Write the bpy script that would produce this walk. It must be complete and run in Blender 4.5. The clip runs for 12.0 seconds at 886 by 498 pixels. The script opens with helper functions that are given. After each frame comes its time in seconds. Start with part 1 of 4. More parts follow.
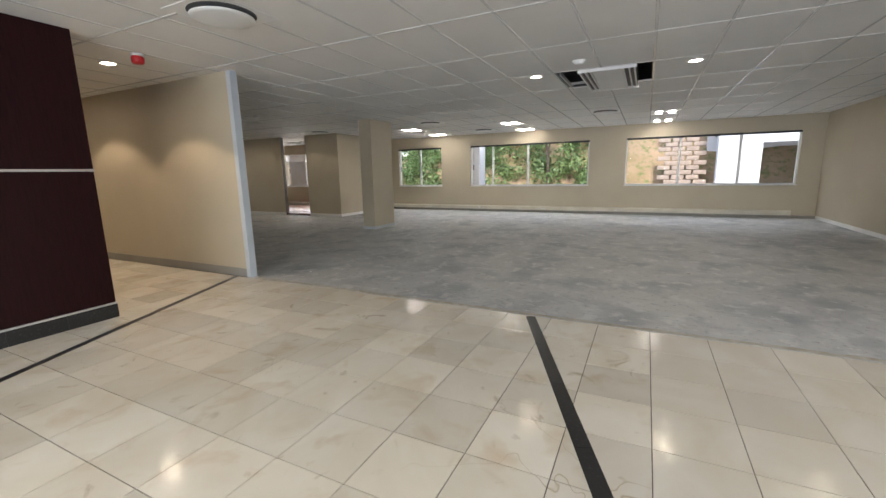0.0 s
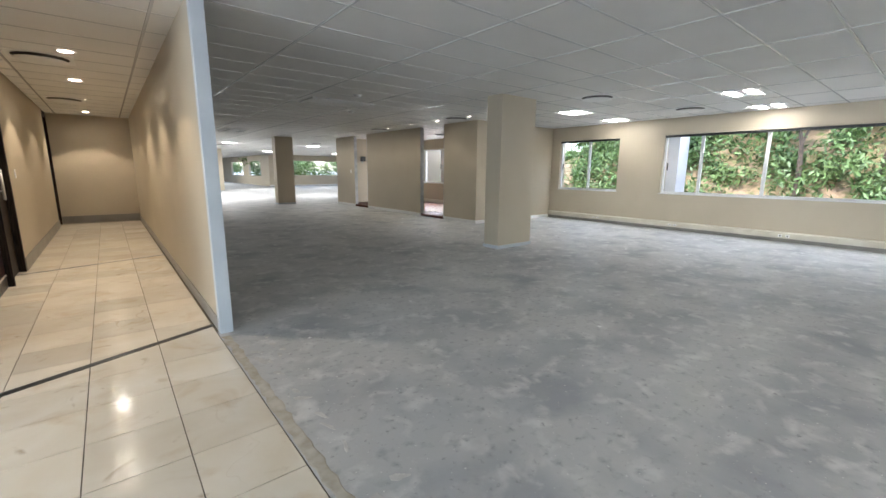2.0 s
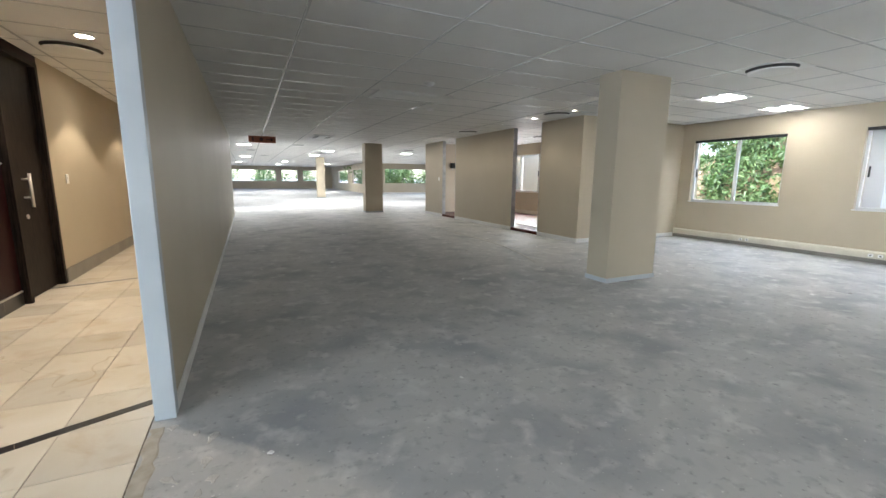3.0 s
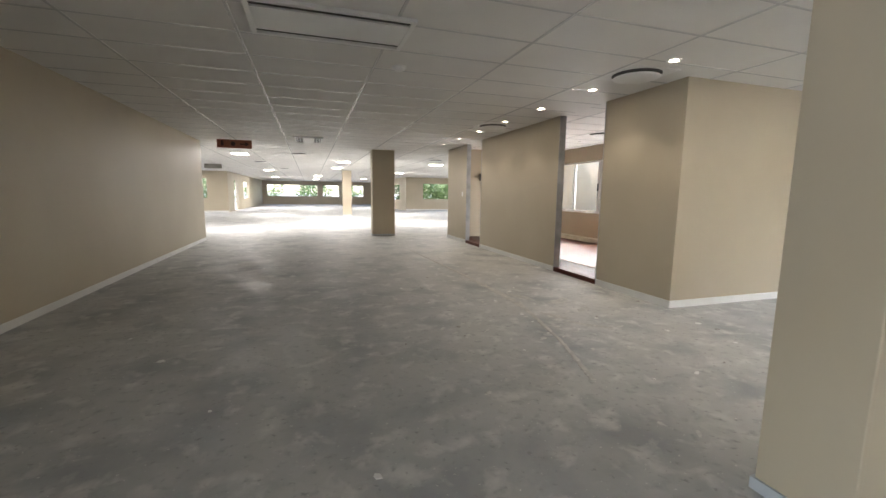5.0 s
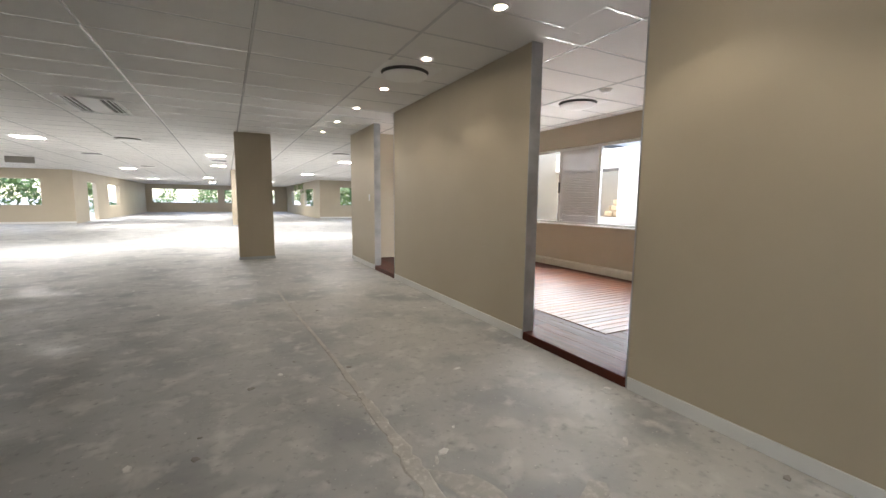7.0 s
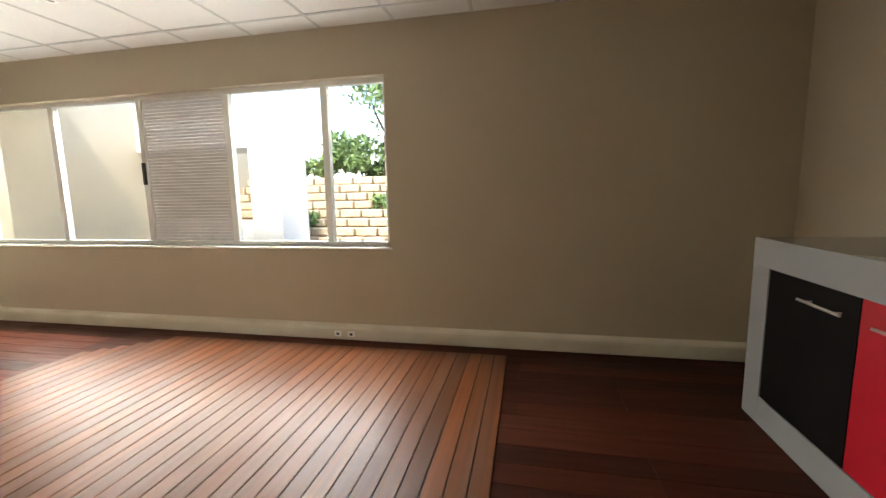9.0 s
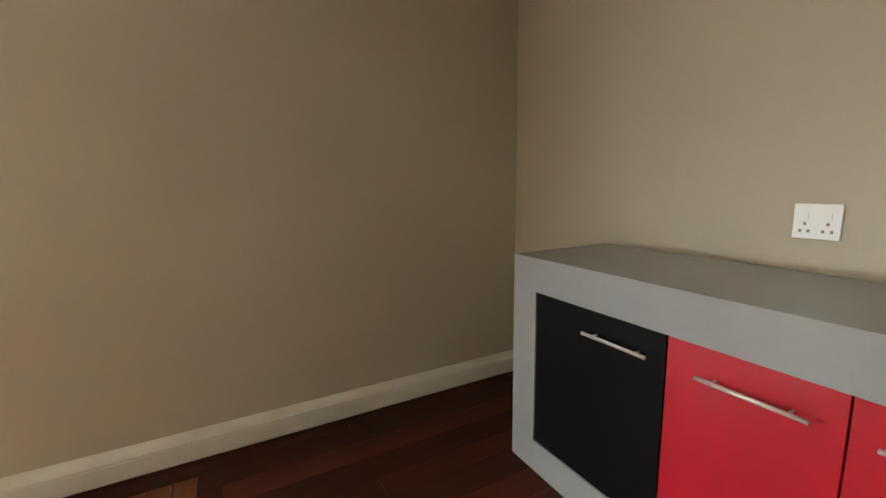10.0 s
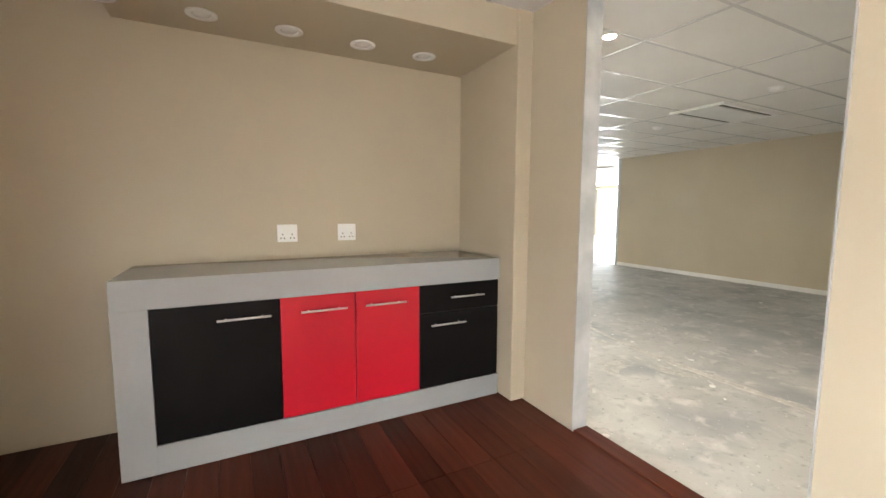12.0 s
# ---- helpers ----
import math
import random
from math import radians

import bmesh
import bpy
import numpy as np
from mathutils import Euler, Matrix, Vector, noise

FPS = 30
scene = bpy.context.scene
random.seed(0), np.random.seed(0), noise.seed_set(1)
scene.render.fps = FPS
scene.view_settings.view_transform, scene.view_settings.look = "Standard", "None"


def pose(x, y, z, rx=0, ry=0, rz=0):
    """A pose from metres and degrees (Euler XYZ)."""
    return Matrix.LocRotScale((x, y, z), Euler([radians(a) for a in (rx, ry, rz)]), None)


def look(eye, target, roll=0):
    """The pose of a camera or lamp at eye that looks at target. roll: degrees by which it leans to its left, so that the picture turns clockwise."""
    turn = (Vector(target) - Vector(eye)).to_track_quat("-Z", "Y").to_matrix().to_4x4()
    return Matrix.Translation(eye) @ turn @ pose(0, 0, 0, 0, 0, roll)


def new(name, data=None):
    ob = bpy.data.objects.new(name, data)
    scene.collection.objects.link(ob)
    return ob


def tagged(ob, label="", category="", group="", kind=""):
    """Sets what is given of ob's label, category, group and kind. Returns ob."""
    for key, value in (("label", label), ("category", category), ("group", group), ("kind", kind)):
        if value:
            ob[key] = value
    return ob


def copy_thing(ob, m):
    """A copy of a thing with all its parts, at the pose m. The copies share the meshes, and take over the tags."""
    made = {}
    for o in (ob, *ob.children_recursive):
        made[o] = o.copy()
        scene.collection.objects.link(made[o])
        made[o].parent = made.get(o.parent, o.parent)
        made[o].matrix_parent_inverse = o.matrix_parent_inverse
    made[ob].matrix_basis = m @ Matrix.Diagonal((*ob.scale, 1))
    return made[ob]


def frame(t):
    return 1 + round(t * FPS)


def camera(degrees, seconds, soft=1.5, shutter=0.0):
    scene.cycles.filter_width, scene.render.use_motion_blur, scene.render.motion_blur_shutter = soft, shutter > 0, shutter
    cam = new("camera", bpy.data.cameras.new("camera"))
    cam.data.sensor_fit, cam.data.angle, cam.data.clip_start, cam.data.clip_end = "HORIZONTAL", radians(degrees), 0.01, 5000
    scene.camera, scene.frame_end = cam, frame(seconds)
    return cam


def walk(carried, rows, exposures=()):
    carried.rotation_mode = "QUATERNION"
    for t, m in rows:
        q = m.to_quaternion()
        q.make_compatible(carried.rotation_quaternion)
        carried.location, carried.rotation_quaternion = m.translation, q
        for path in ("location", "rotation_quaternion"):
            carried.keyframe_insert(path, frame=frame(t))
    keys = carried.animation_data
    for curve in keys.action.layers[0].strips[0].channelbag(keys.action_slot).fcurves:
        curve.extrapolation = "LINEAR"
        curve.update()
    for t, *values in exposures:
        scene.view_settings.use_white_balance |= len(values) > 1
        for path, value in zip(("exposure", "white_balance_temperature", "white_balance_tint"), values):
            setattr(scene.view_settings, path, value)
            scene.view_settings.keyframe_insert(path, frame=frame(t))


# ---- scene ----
cam = camera(94.5, 12.0)
PATH = [
    (0, (-0.028, -0.504, 1.314), (1.736, 0.366, 0.950), -1.1),
    (0.5, (0.732, -0.332, 1.304), (2.353, 0.782, 0.942), -0.2),
    (1, (1.529, -0.132, 1.287), (3.089, 1.067, 0.933), -0.1),
    (1.5, (2.302, 0.086, 1.332), (3.757, 1.408, 0.965), 0.0),
    (2, (2.998, 0.511, 1.33), (4.237, 2.036, 0.958), 0.5),
    (2.5, (3.576, 1.053, 1.29), (4.556, 2.763, 0.947), 0.9),
    (3, (4.111, 1.663, 1.295), (4.955, 3.444, 0.959), 0.6),
    (5, (6.346, 4.573, 1.287), (6.958, 6.459, 1.023), 0.7),
    (5.5, (6.688, 5.393, 1.258), (7.264, 7.291, 0.998), 0.6),
    (6, (7.025, 6.188, 1.28), (7.727, 8.039, 1.003), 0.6),
    (6.5, (7.438, 6.986, 1.271), (8.256, 8.793, 1.017), 0.5),
    (8.5, (9.774, 9.712, 1.185), (11.444, 10.796, 1.005), -1.3),
    (9, (10.242, 10.094, 1.29), (12.183, 10.495, 1.021), -1.1),
    (9.5, (10.718, 10.043, 1.307), (12.683, 9.821, 1.005), -0.1),
    (10, (11.246, 10.038, 1.336), (12.988, 9.103, 1.028), -0.9),
    (10.5, (11.607, 9.953, 1.333), (12.697, 8.302, 1.035), -1.8),
    (11, (11.819, 10.327, 1.339), (12.18, 8.383, 1.039), -0.6),
    (11.5, (12.082, 10.761, 1.383), (11.848, 8.789, 1.144), -0.3),
    (12, (12.164, 11.21, 1.367), (11.252, 9.441, 1.171), 0.3),
]
walk(cam, [(t, look(eye, target, roll)) for t, eye, target, roll in PATH],
     exposures=[(0, 1.65, 6500, 12), (0.5, 1.95, 6150, 11), (1.5, 2.15, 5950, 10), (3, 2.4, 5950, 9), (5, 2.5, 6450, 12), (5.5, 2.8, 6350, 12), (6, 2.6, 6400, 12), (6.5, 2.4, 6400, 12), (8.5, 2.6, 6050, 8), (9.0, 2.65, 6900, 6), (9.5, 2.95, 7000, 5), (10.0, 3.25, 6500, 4), (11.0, 3.95, 6300, 6), (11.6, 3.85, 6250, 8), (12, 3.65, 6600, 9)])
LAMPS = 1.2      # one factor for all fittings

# ---- world and sun ----
world = bpy.data.worlds.new("sky_world")
scene.world = world
world.use_nodes = True
wn = world.node_tree.nodes
sky = wn.new("ShaderNodeTexSky")
sky.sky_type = "NISHITA"
sky.sun_disc = False
sky.sun_elevation = radians(52)
sky.sun_rotation = radians(-75)
world.node_tree.links.new(sky.outputs[0], wn["Background"].inputs[0])
wn["Background"].inputs[1].default_value = 0.15
sun = new("sun", bpy.data.lights.new("sun", "SUN"))
sun.data.energy = 1.9
sun.data.angle = radians(10)
sun.data.color = (1.0, 0.96, 0.9)
sun.matrix_world = look((-20, -4, 30), (0, 0, 0))

H = 2.595        # ceiling
sky_in = bpy.data.lights.new("room_window_sky", "AREA")     # sky light entering under the head of the side room's window
sky_in.shape, sky_in.size, sky_in.size_y, sky_in.energy, sky_in.color = "RECTANGLE", 4.2, 0.32, 40, (0.97, 0.98, 0.97)
door_sky = bpy.data.lights.new("entrance_sky", "AREA")       # daylight through the open entrance of the hall
door_sky.shape, door_sky.size, door_sky.size_y, door_sky.energy, door_sky.color = "RECTANGLE", 7.0, 2.2, 135, (0.86, 0.93, 1.0)
new("entrance_sky", door_sky).matrix_world = look((-4.9, -0.75, 1.25), (0.0, -0.75, 1.15))
sky_lamp = new("room_window_sky", sky_in)
sky_lamp.matrix_world = look((13.92, 13.37, 2.47), (12.72, 13.37, 2.02))
sill_fill = bpy.data.lights.new("room_sill_fill_lamp", "AREA")    # added strip lamp on the side room's sill, standing in for bounced daylight
sill_fill.shape, sill_fill.size, sill_fill.size_y, sill_fill.energy, sill_fill.color = "RECTANGLE", 4.2, 0.05, 16, (1.0, 0.97, 0.93)
new("room_sill_fill_lamp", sill_fill).matrix_world = look((13.40, 13.37, 0.90), (12.4, 13.37, 1.0))
for y_mid, span, watts in ((-1.93, 3.8, 13), (3.05, 3.7, 15), (7.01, 1.6, 8)):        # sky light entering under the heads of the office windows
    sky_office = bpy.data.lights.new("office_window_sky", "AREA")
    sky_office.shape, sky_office.size, sky_office.size_y, sky_office.energy, sky_office.color = "RECTANGLE", span, 0.32, watts, (0.92, 0.97, 1.0)
    new("office_window_sky", sky_office).matrix_world = look((13.95, y_mid, 2.55), (12.72, y_mid, 2.0))
W = 13.405       # inner face of the window wall
DECK = 0.07      # timber floor of the side room
rng = random.Random(4)


# ---- materials ----
def material(name, color, rough=0.6, metal=0.0, spec=0.5):
    m = bpy.data.materials.new(name)
    m.use_nodes = True
    b = m.node_tree.nodes["Principled BSDF"]
    b.inputs["Base Color"].default_value = (*color, 1)
    b.inputs["Roughness"].default_value = rough
    b.inputs["Metallic"].default_value = metal
    b.inputs["Specular IOR Level"].default_value = spec
    return m


def add_noise(m, scale, color2, low=0.35, high=0.65, detail=6, stretch=(1, 1, 1), rotation=(0, 0, 0), distort=0.0):
    """Mix the base colour towards color2 by noise, in metres of the world."""
    nt = m.node_tree
    b = nt.nodes["Principled BSDF"]
    geo = nt.nodes.new("ShaderNodeNewGeometry")
    mp = nt.nodes.new("ShaderNodeMapping")
    mp.inputs["Scale"].default_value = stretch
    mp.inputs["Rotation"].default_value = rotation
    nt.links.new(geo.outputs["Position"], mp.inputs["Vector"])
    n = nt.nodes.new("ShaderNodeTexNoise")
    n.inputs["Scale"].default_value = scale
    n.inputs["Detail"].default_value = detail
    n.inputs["Distortion"].default_value = distort
    nt.links.new(mp.outputs[0], n.inputs["Vector"])
    r = nt.nodes.new("ShaderNodeMapRange")
    r.inputs["From Min"].default_value = low
    r.inputs["From Max"].default_value = high
    nt.links.new(n.outputs["Fac"], r.inputs["Value"])
    mix = nt.nodes.new("ShaderNodeMix")
    mix.data_type = "RGBA"
    nt.links.new(r.outputs[0], mix.inputs["Factor"])
    old = b.inputs["Base Color"]
    if old.is_linked:
        nt.links.new(old.links[0].from_socket, mix.inputs["A"])
    else:
        mix.inputs["A"].default_value = old.default_value
    mix.inputs["B"].default_value = (*color2, 1)
    nt.links.new(mix.outputs["Result"], b.inputs["Base Color"])
    return m


def add_bump(m, scale, strength, distance=0.002, stretch=(1, 1, 1), detail=4):
    nt = m.node_tree
    geo = nt.nodes.new("ShaderNodeNewGeometry")
    mp = nt.nodes.new("ShaderNodeMapping")
    mp.inputs["Scale"].default_value = stretch
    nt.links.new(geo.outputs["Position"], mp.inputs["Vector"])
    n = nt.nodes.new("ShaderNodeTexNoise")
    n.inputs["Scale"].default_value = scale
    n.inputs["Detail"].default_value = detail
    nt.links.new(mp.outputs[0], n.inputs["Vector"])
    bp = nt.nodes.new("ShaderNodeBump")
    bp.inputs["Strength"].default_value = strength
    bp.inputs["Distance"].default_value = distance
    nt.links.new(n.outputs["Fac"], bp.inputs["Height"])
    nt.links.new(bp.outputs[0], m.node_tree.nodes["Principled BSDF"].inputs["Normal"])
    return m


def add_rough(m, scale, low, high, stretch=(1, 1, 1)):
    nt = m.node_tree
    geo = nt.nodes.new("ShaderNodeNewGeometry")
    mp = nt.nodes.new("ShaderNodeMapping")
    mp.inputs["Scale"].default_value = stretch
    nt.links.new(geo.outputs["Position"], mp.inputs["Vector"])
    n = nt.nodes.new("ShaderNodeTexNoise")
    n.inputs["Scale"].default_value = scale
    n.inputs["Detail"].default_value = 5
    nt.links.new(mp.outputs[0], n.inputs["Vector"])
    r = nt.nodes.new("ShaderNodeMapRange")
    r.inputs["From Min"].default_value = 0.3
    r.inputs["From Max"].default_value = 0.7
    r.inputs["To Min"].default_value = low
    r.inputs["To Max"].default_value = high
    nt.links.new(n.outputs["Fac"], r.inputs["Value"])
    nt.links.new(r.outputs[0], nt.nodes["Principled BSDF"].inputs["Roughness"])
    return m


def add_random(m, amount=0.25, island=False):
    """Brightness that differs from piece to piece."""
    nt = m.node_tree
    b = nt.nodes["Principled BSDF"]
    if island:
        src = nt.nodes.new("ShaderNodeNewGeometry").outputs["Random Per Island"]
    else:
        src = nt.nodes.new("ShaderNodeObjectInfo").outputs["Random"]
    r = nt.nodes.new("ShaderNodeMapRange")
    r.inputs["To Min"].default_value = 1 - amount
    r.inputs["To Max"].default_value = 1 + amount
    nt.links.new(src, r.inputs["Value"])
    hsv = nt.nodes.new("ShaderNodeHueSaturation")
    nt.links.new(r.outputs[0], hsv.inputs["Value"])
    old = b.inputs["Base Color"]
    if old.is_linked:
        nt.links.new(old.links[0].from_socket, hsv.inputs["Color"])
    else:
        hsv.inputs["Color"].default_value = old.default_value
    nt.links.new(hsv.outputs[0], b.inputs["Base Color"])
    return m


def add_vein(m, scale, color2, width=0.02, distort=1.5):
    """Thin wandering veins where a warped noise crosses its middle value."""
    nt = m.node_tree
    b = nt.nodes["Principled BSDF"]
    geo = nt.nodes.new("ShaderNodeNewGeometry")
    n = nt.nodes.new("ShaderNodeTexNoise")
    n.inputs["Scale"].default_value = scale
    n.inputs["Detail"].default_value = 3
    n.inputs["Distortion"].default_value = distort
    nt.links.new(geo.outputs["Position"], n.inputs["Vector"])
    sub = nt.nodes.new("ShaderNodeMath")
    sub.operation = "SUBTRACT"
    sub.inputs[1].default_value = 0.5
    nt.links.new(n.outputs["Fac"], sub.inputs[0])
    ab = nt.nodes.new("ShaderNodeMath")
    ab.operation = "ABSOLUTE"
    nt.links.new(sub.outputs[0], ab.inputs[0])
    r = nt.nodes.new("ShaderNodeMapRange")
    r.inputs["From Min"].default_value = width
    r.inputs["From Max"].default_value = 0.0
    nt.links.new(ab.outputs[0], r.inputs["Value"])
    gate = nt.nodes.new("ShaderNodeTexNoise")
    gate.inputs["Scale"].default_value = 0.9
    nt.links.new(geo.outputs["Position"], gate.inputs["Vector"])
    gr = nt.nodes.new("ShaderNodeMapRange")
    gr.inputs["From Min"].default_value = 0.48
    gr.inputs["From Max"].default_value = 0.66
    nt.links.new(gate.outputs["Fac"], gr.inputs["Value"])
    mul = nt.nodes.new("ShaderNodeMath")
    mul.operation = "MULTIPLY"
    nt.links.new(r.outputs[0], mul.inputs[0])
    nt.links.new(gr.outputs[0], mul.inputs[1])
    mix = nt.nodes.new("ShaderNodeMix")
    mix.data_type = "RGBA"
    nt.links.new(mul.outputs[0], mix.inputs["Factor"])
    nt.links.new(b.inputs["Base Color"].links[0].from_socket, mix.inputs["A"])
    mix.inputs["B"].default_value = (*color2, 1)
    nt.links.new(mix.outputs["Result"], b.inputs["Base Color"])
    return m


def glow(name, color, strength):
    m = material(name, color)
    b = m.node_tree.nodes["Principled BSDF"]
    b.inputs["Emission Color"].default_value = (*color, 1)
    b.inputs["Emission Strength"].default_value = strength
    return m


M_WALL = add_bump(add_noise(material("beige_paint", (0.49, 0.43, 0.325), 0.5), 0.9, (0.455, 0.395, 0.295)), 220, 0.25, 0.001)
M_CEIL = add_bump(add_noise(material("ceiling_tile_white", (0.74, 0.73, 0.71), 0.7), 1.1, (0.69, 0.68, 0.66)), 300, 0.15, 0.001)
M_TBAR = material("ceiling_bar_white", (0.66, 0.66, 0.66), 0.22)
# Shade of the ceiling void and of gaps in fittings, put in as dark grey.
M_VOIDSHADE = material("dark_void_shade", (0.09, 0.09, 0.09), 0.9)
M_SKIRT = add_noise(material("skirting_cream", (0.66, 0.63, 0.54), 0.45), 3, (0.58, 0.54, 0.45))
M_WHITE = add_noise(material("white_paint", (0.78, 0.78, 0.77), 0.45), 2, (0.72, 0.72, 0.71))
M_POST = add_noise(material("pale_metal_post", (0.50, 0.54, 0.58), 0.4), 4, (0.46, 0.50, 0.54))
M_ALU = add_noise(material("grey_aluminium", (0.50, 0.51, 0.52), 0.4, 0.2), 5, (0.36, 0.37, 0.38))
M_GREYSK = add_noise(material("grey_skirting", (0.27, 0.255, 0.23), 0.4), 3, (0.22, 0.21, 0.19))
M_TILE = material("cream_marble", (0.66, 0.59, 0.475), 0.16)
add_noise(M_TILE, 1.6, (0.74, 0.69, 0.60), 0.3, 0.7, 8, distort=1.2)
add_noise(M_TILE, 2.6, (0.40, 0.31, 0.20), 0.64, 0.80, 10, distort=2.5)
add_vein(M_TILE, 1.3, (0.52, 0.43, 0.31), 0.004, 0.6)
add_noise(M_TILE, 3.4, (0.58, 0.47, 0.33), 0.56, 0.80, 6, distort=0.6)
add_random(M_TILE, 0.11)
add_rough(M_TILE, 6, 0.09, 0.26)
M_TILEREST = material("cream_marble_rest", (0.66, 0.59, 0.475), 0.16)
add_noise(M_TILEREST, 1.6, (0.74, 0.69, 0.60), 0.3, 0.7, 8, distort=1.2)
add_random(M_TILEREST, 0.09, True)
M_GROUT = add_noise(material("grout", (0.17, 0.14, 0.10), 0.9), 8, (0.11, 0.095, 0.07))
M_STRIP = add_noise(material("black_granite", (0.018, 0.017, 0.017), 0.3), 60, (0.05, 0.05, 0.05), 0.55, 0.75)
M_CONC = material("grey_screed", (0.42, 0.425, 0.428), 0.7)
add_noise(M_CONC, 0.35, (0.50, 0.50, 0.485), 0.35, 0.7, 4)
add_noise(M_CONC, 1.7, (0.31, 0.32, 0.335), 0.46, 0.68, 10, distort=0.25)
add_noise(M_CONC, 5.5, (0.57, 0.57, 0.555), 0.53, 0.70, 9, distort=0.3)
add_noise(M_CONC, 13, (0.33, 0.335, 0.34), 0.55, 0.75, 7)
add_noise(M_CONC, 26, (0.27, 0.27, 0.27), 0.62, 0.74, 5)
add_noise(M_CONC, 45, (0.70, 0.69, 0.67), 0.68, 0.74, 3)
add_rough(M_CONC, 2.2, 0.45, 0.85)
add_bump(M_CONC, 22, 0.4, 0.004, detail=10)
M_RED = add_noise(material("dark_maroon_panel", (0.013, 0.002, 0.003), 0.45, spec=0.18), 14, (0.019, 0.0035, 0.004), 0.4, 0.6, 6, (6, 6, 0.5))
M_CHROME = add_noise(material("brushed_steel", (0.66, 0.64, 0.61), 0.34, 0.55), 60, (0.60, 0.58, 0.55))
M_BLACKDOOR = add_noise(material("black_stained_timber", (0.007, 0.005, 0.005), 0.5, spec=0.15), 10, (0.022, 0.016, 0.013), 0.4, 0.6, 6, (8, 8, 0.6))
M_BLACK = add_noise(material("black_melamine", (0.005, 0.0045, 0.005), 0.45, spec=0.08), 3, (0.0075, 0.0065, 0.007))
M_REDDOOR = add_noise(material("red_melamine", (0.43, 0.006, 0.020), 0.36), 1.5, (0.40, 0.005, 0.018))
M_GREYTOP = add_noise(material("grey_laminate", (0.30, 0.305, 0.315), 0.16), 2.0, (0.28, 0.285, 0.295), 0.3, 0.7)
M_SOCKET = material("white_plastic", (0.82, 0.82, 0.82), 0.35)
M_DARK = material("dark_plastic_and_recess", (0.02, 0.02, 0.02), 0.5)
M_REDPL = material("red_plastic", (0.45, 0.015, 0.02), 0.4)
M_WOOD = material("red_brown_boards", (0.066, 0.017, 0.009), 0.42, spec=0.12)
add_noise(M_WOOD, 2.2, (0.038, 0.010, 0.006), 0.3, 0.75, 5, (16, 0.55, 1))
add_random(M_WOOD, 0.45)
add_rough(M_WOOD, 5, 0.36, 0.5, (8, 0.6, 1))
M_DECK = material("orange_deck_boards", (0.15, 0.046, 0.014), 0.3, spec=0.28)
add_noise(M_DECK, 2.2, (0.085, 0.028, 0.012), 0.3, 0.75, 5, (0.55, 16, 1))
add_noise(M_DECK, 0.9, (0.12, 0.058, 0.04), 0.5, 0.72, 4, (0.2, 9, 1))
add_random(M_DECK, 0.3)
add_rough(M_DECK, 5, 0.30, 0.42, (0.6, 8, 1))
M_GAP = material("board_gap", (0.012, 0.006, 0.005), 0.9)
M_GLASS = material("clear_glass", (1, 1, 1), 0.0)
M_GLASS.node_tree.nodes["Principled BSDF"].inputs["Transmission Weight"].default_value = 1.0
M_GLASS.node_tree.nodes["Principled BSDF"].inputs["IOR"].default_value = 1.02
M_BLIND = add_noise(material("pale_blind", (0.62, 0.61, 0.62), 0.6), 3, (0.56, 0.55, 0.56))
M_CONCW = add_noise(add_noise(material("white_render", (0.66, 0.66, 0.67), 0.8), 1.2, (0.60, 0.60, 0.60)), 9, (0.62, 0.60, 0.58), 0.6, 0.8)
M_BLOCK = add_noise(material("retaining_block", (0.42, 0.34, 0.27), 0.9), 6, (0.33, 0.26, 0.21))
M_SANDBLOCK = add_noise(add_noise(material("sand_coloured_block", (0.46, 0.36, 0.24), 0.9), 3, (0.38, 0.29, 0.19)), 14, (0.50, 0.42, 0.31), 0.5, 0.7)
M_EARTH = add_bump(add_noise(add_noise(material("sandy_bank", (0.33, 0.23, 0.145), 0.95), 0.7, (0.22, 0.16, 0.08)), 5, (0.13, 0.15, 0.05), 0.5, 0.7), 6, 0.8, 0.05)
M_PAVE = add_noise(material("outdoor_paving", (0.42, 0.41, 0.39), 0.9), 2, (0.34, 0.33, 0.31))
M_LEAF = add_random(add_noise(material("leaf_green", (0.085, 0.15, 0.038), 0.5), 0.8, (0.14, 0.20, 0.065)), 0.4, True)
M_BARK = add_bump(add_noise(material("bark", (0.12, 0.085, 0.06), 0.9), 12, (0.06, 0.045, 0.03)), 30, 0.7, 0.01)
M_LAMP = glow("lamp_glow_warm", (1.0, 0.86, 0.66), 30)
M_TUBE = glow("tube_glow", (1.0, 0.93, 0.82), 9)
M_SIGN = add_noise(material("exit_sign_face", (0.30, 0.10, 0.05), 0.4), 6, (0.26, 0.085, 0.045))
M_SIGNMARK = material("exit_sign_mark", (0.05, 0.015, 0.012), 0.5)


# ---- building helpers ----
def bm_box(bm, x0, x1, y0, y1, z0, z1, bevel=0.0):
    vs = [bm.verts.new((x, y, z)) for z in (z0, z1) for y in (y0, y1) for x in (x0, x1)]
    fs = [bm.faces.new([vs[i] for i in q]) for q in ((0, 2, 3, 1), (4, 5, 7, 6), (0, 1, 5, 4), (2, 6, 7, 3), (0, 4, 6, 2), (1, 3, 7, 5))]
    if bevel:
        es = list({e for f in fs for e in f.edges})
        bmesh.ops.bevel(bm, geom=es, offset=bevel, segments=2, affect="EDGES", profile=0.5)
    return bm


def box(x0, x1, y0, y1, z0, z1, bevel=0.0):
    return bm_box(bmesh.new(), x0, x1, y0, y1, z0, z1, bevel)


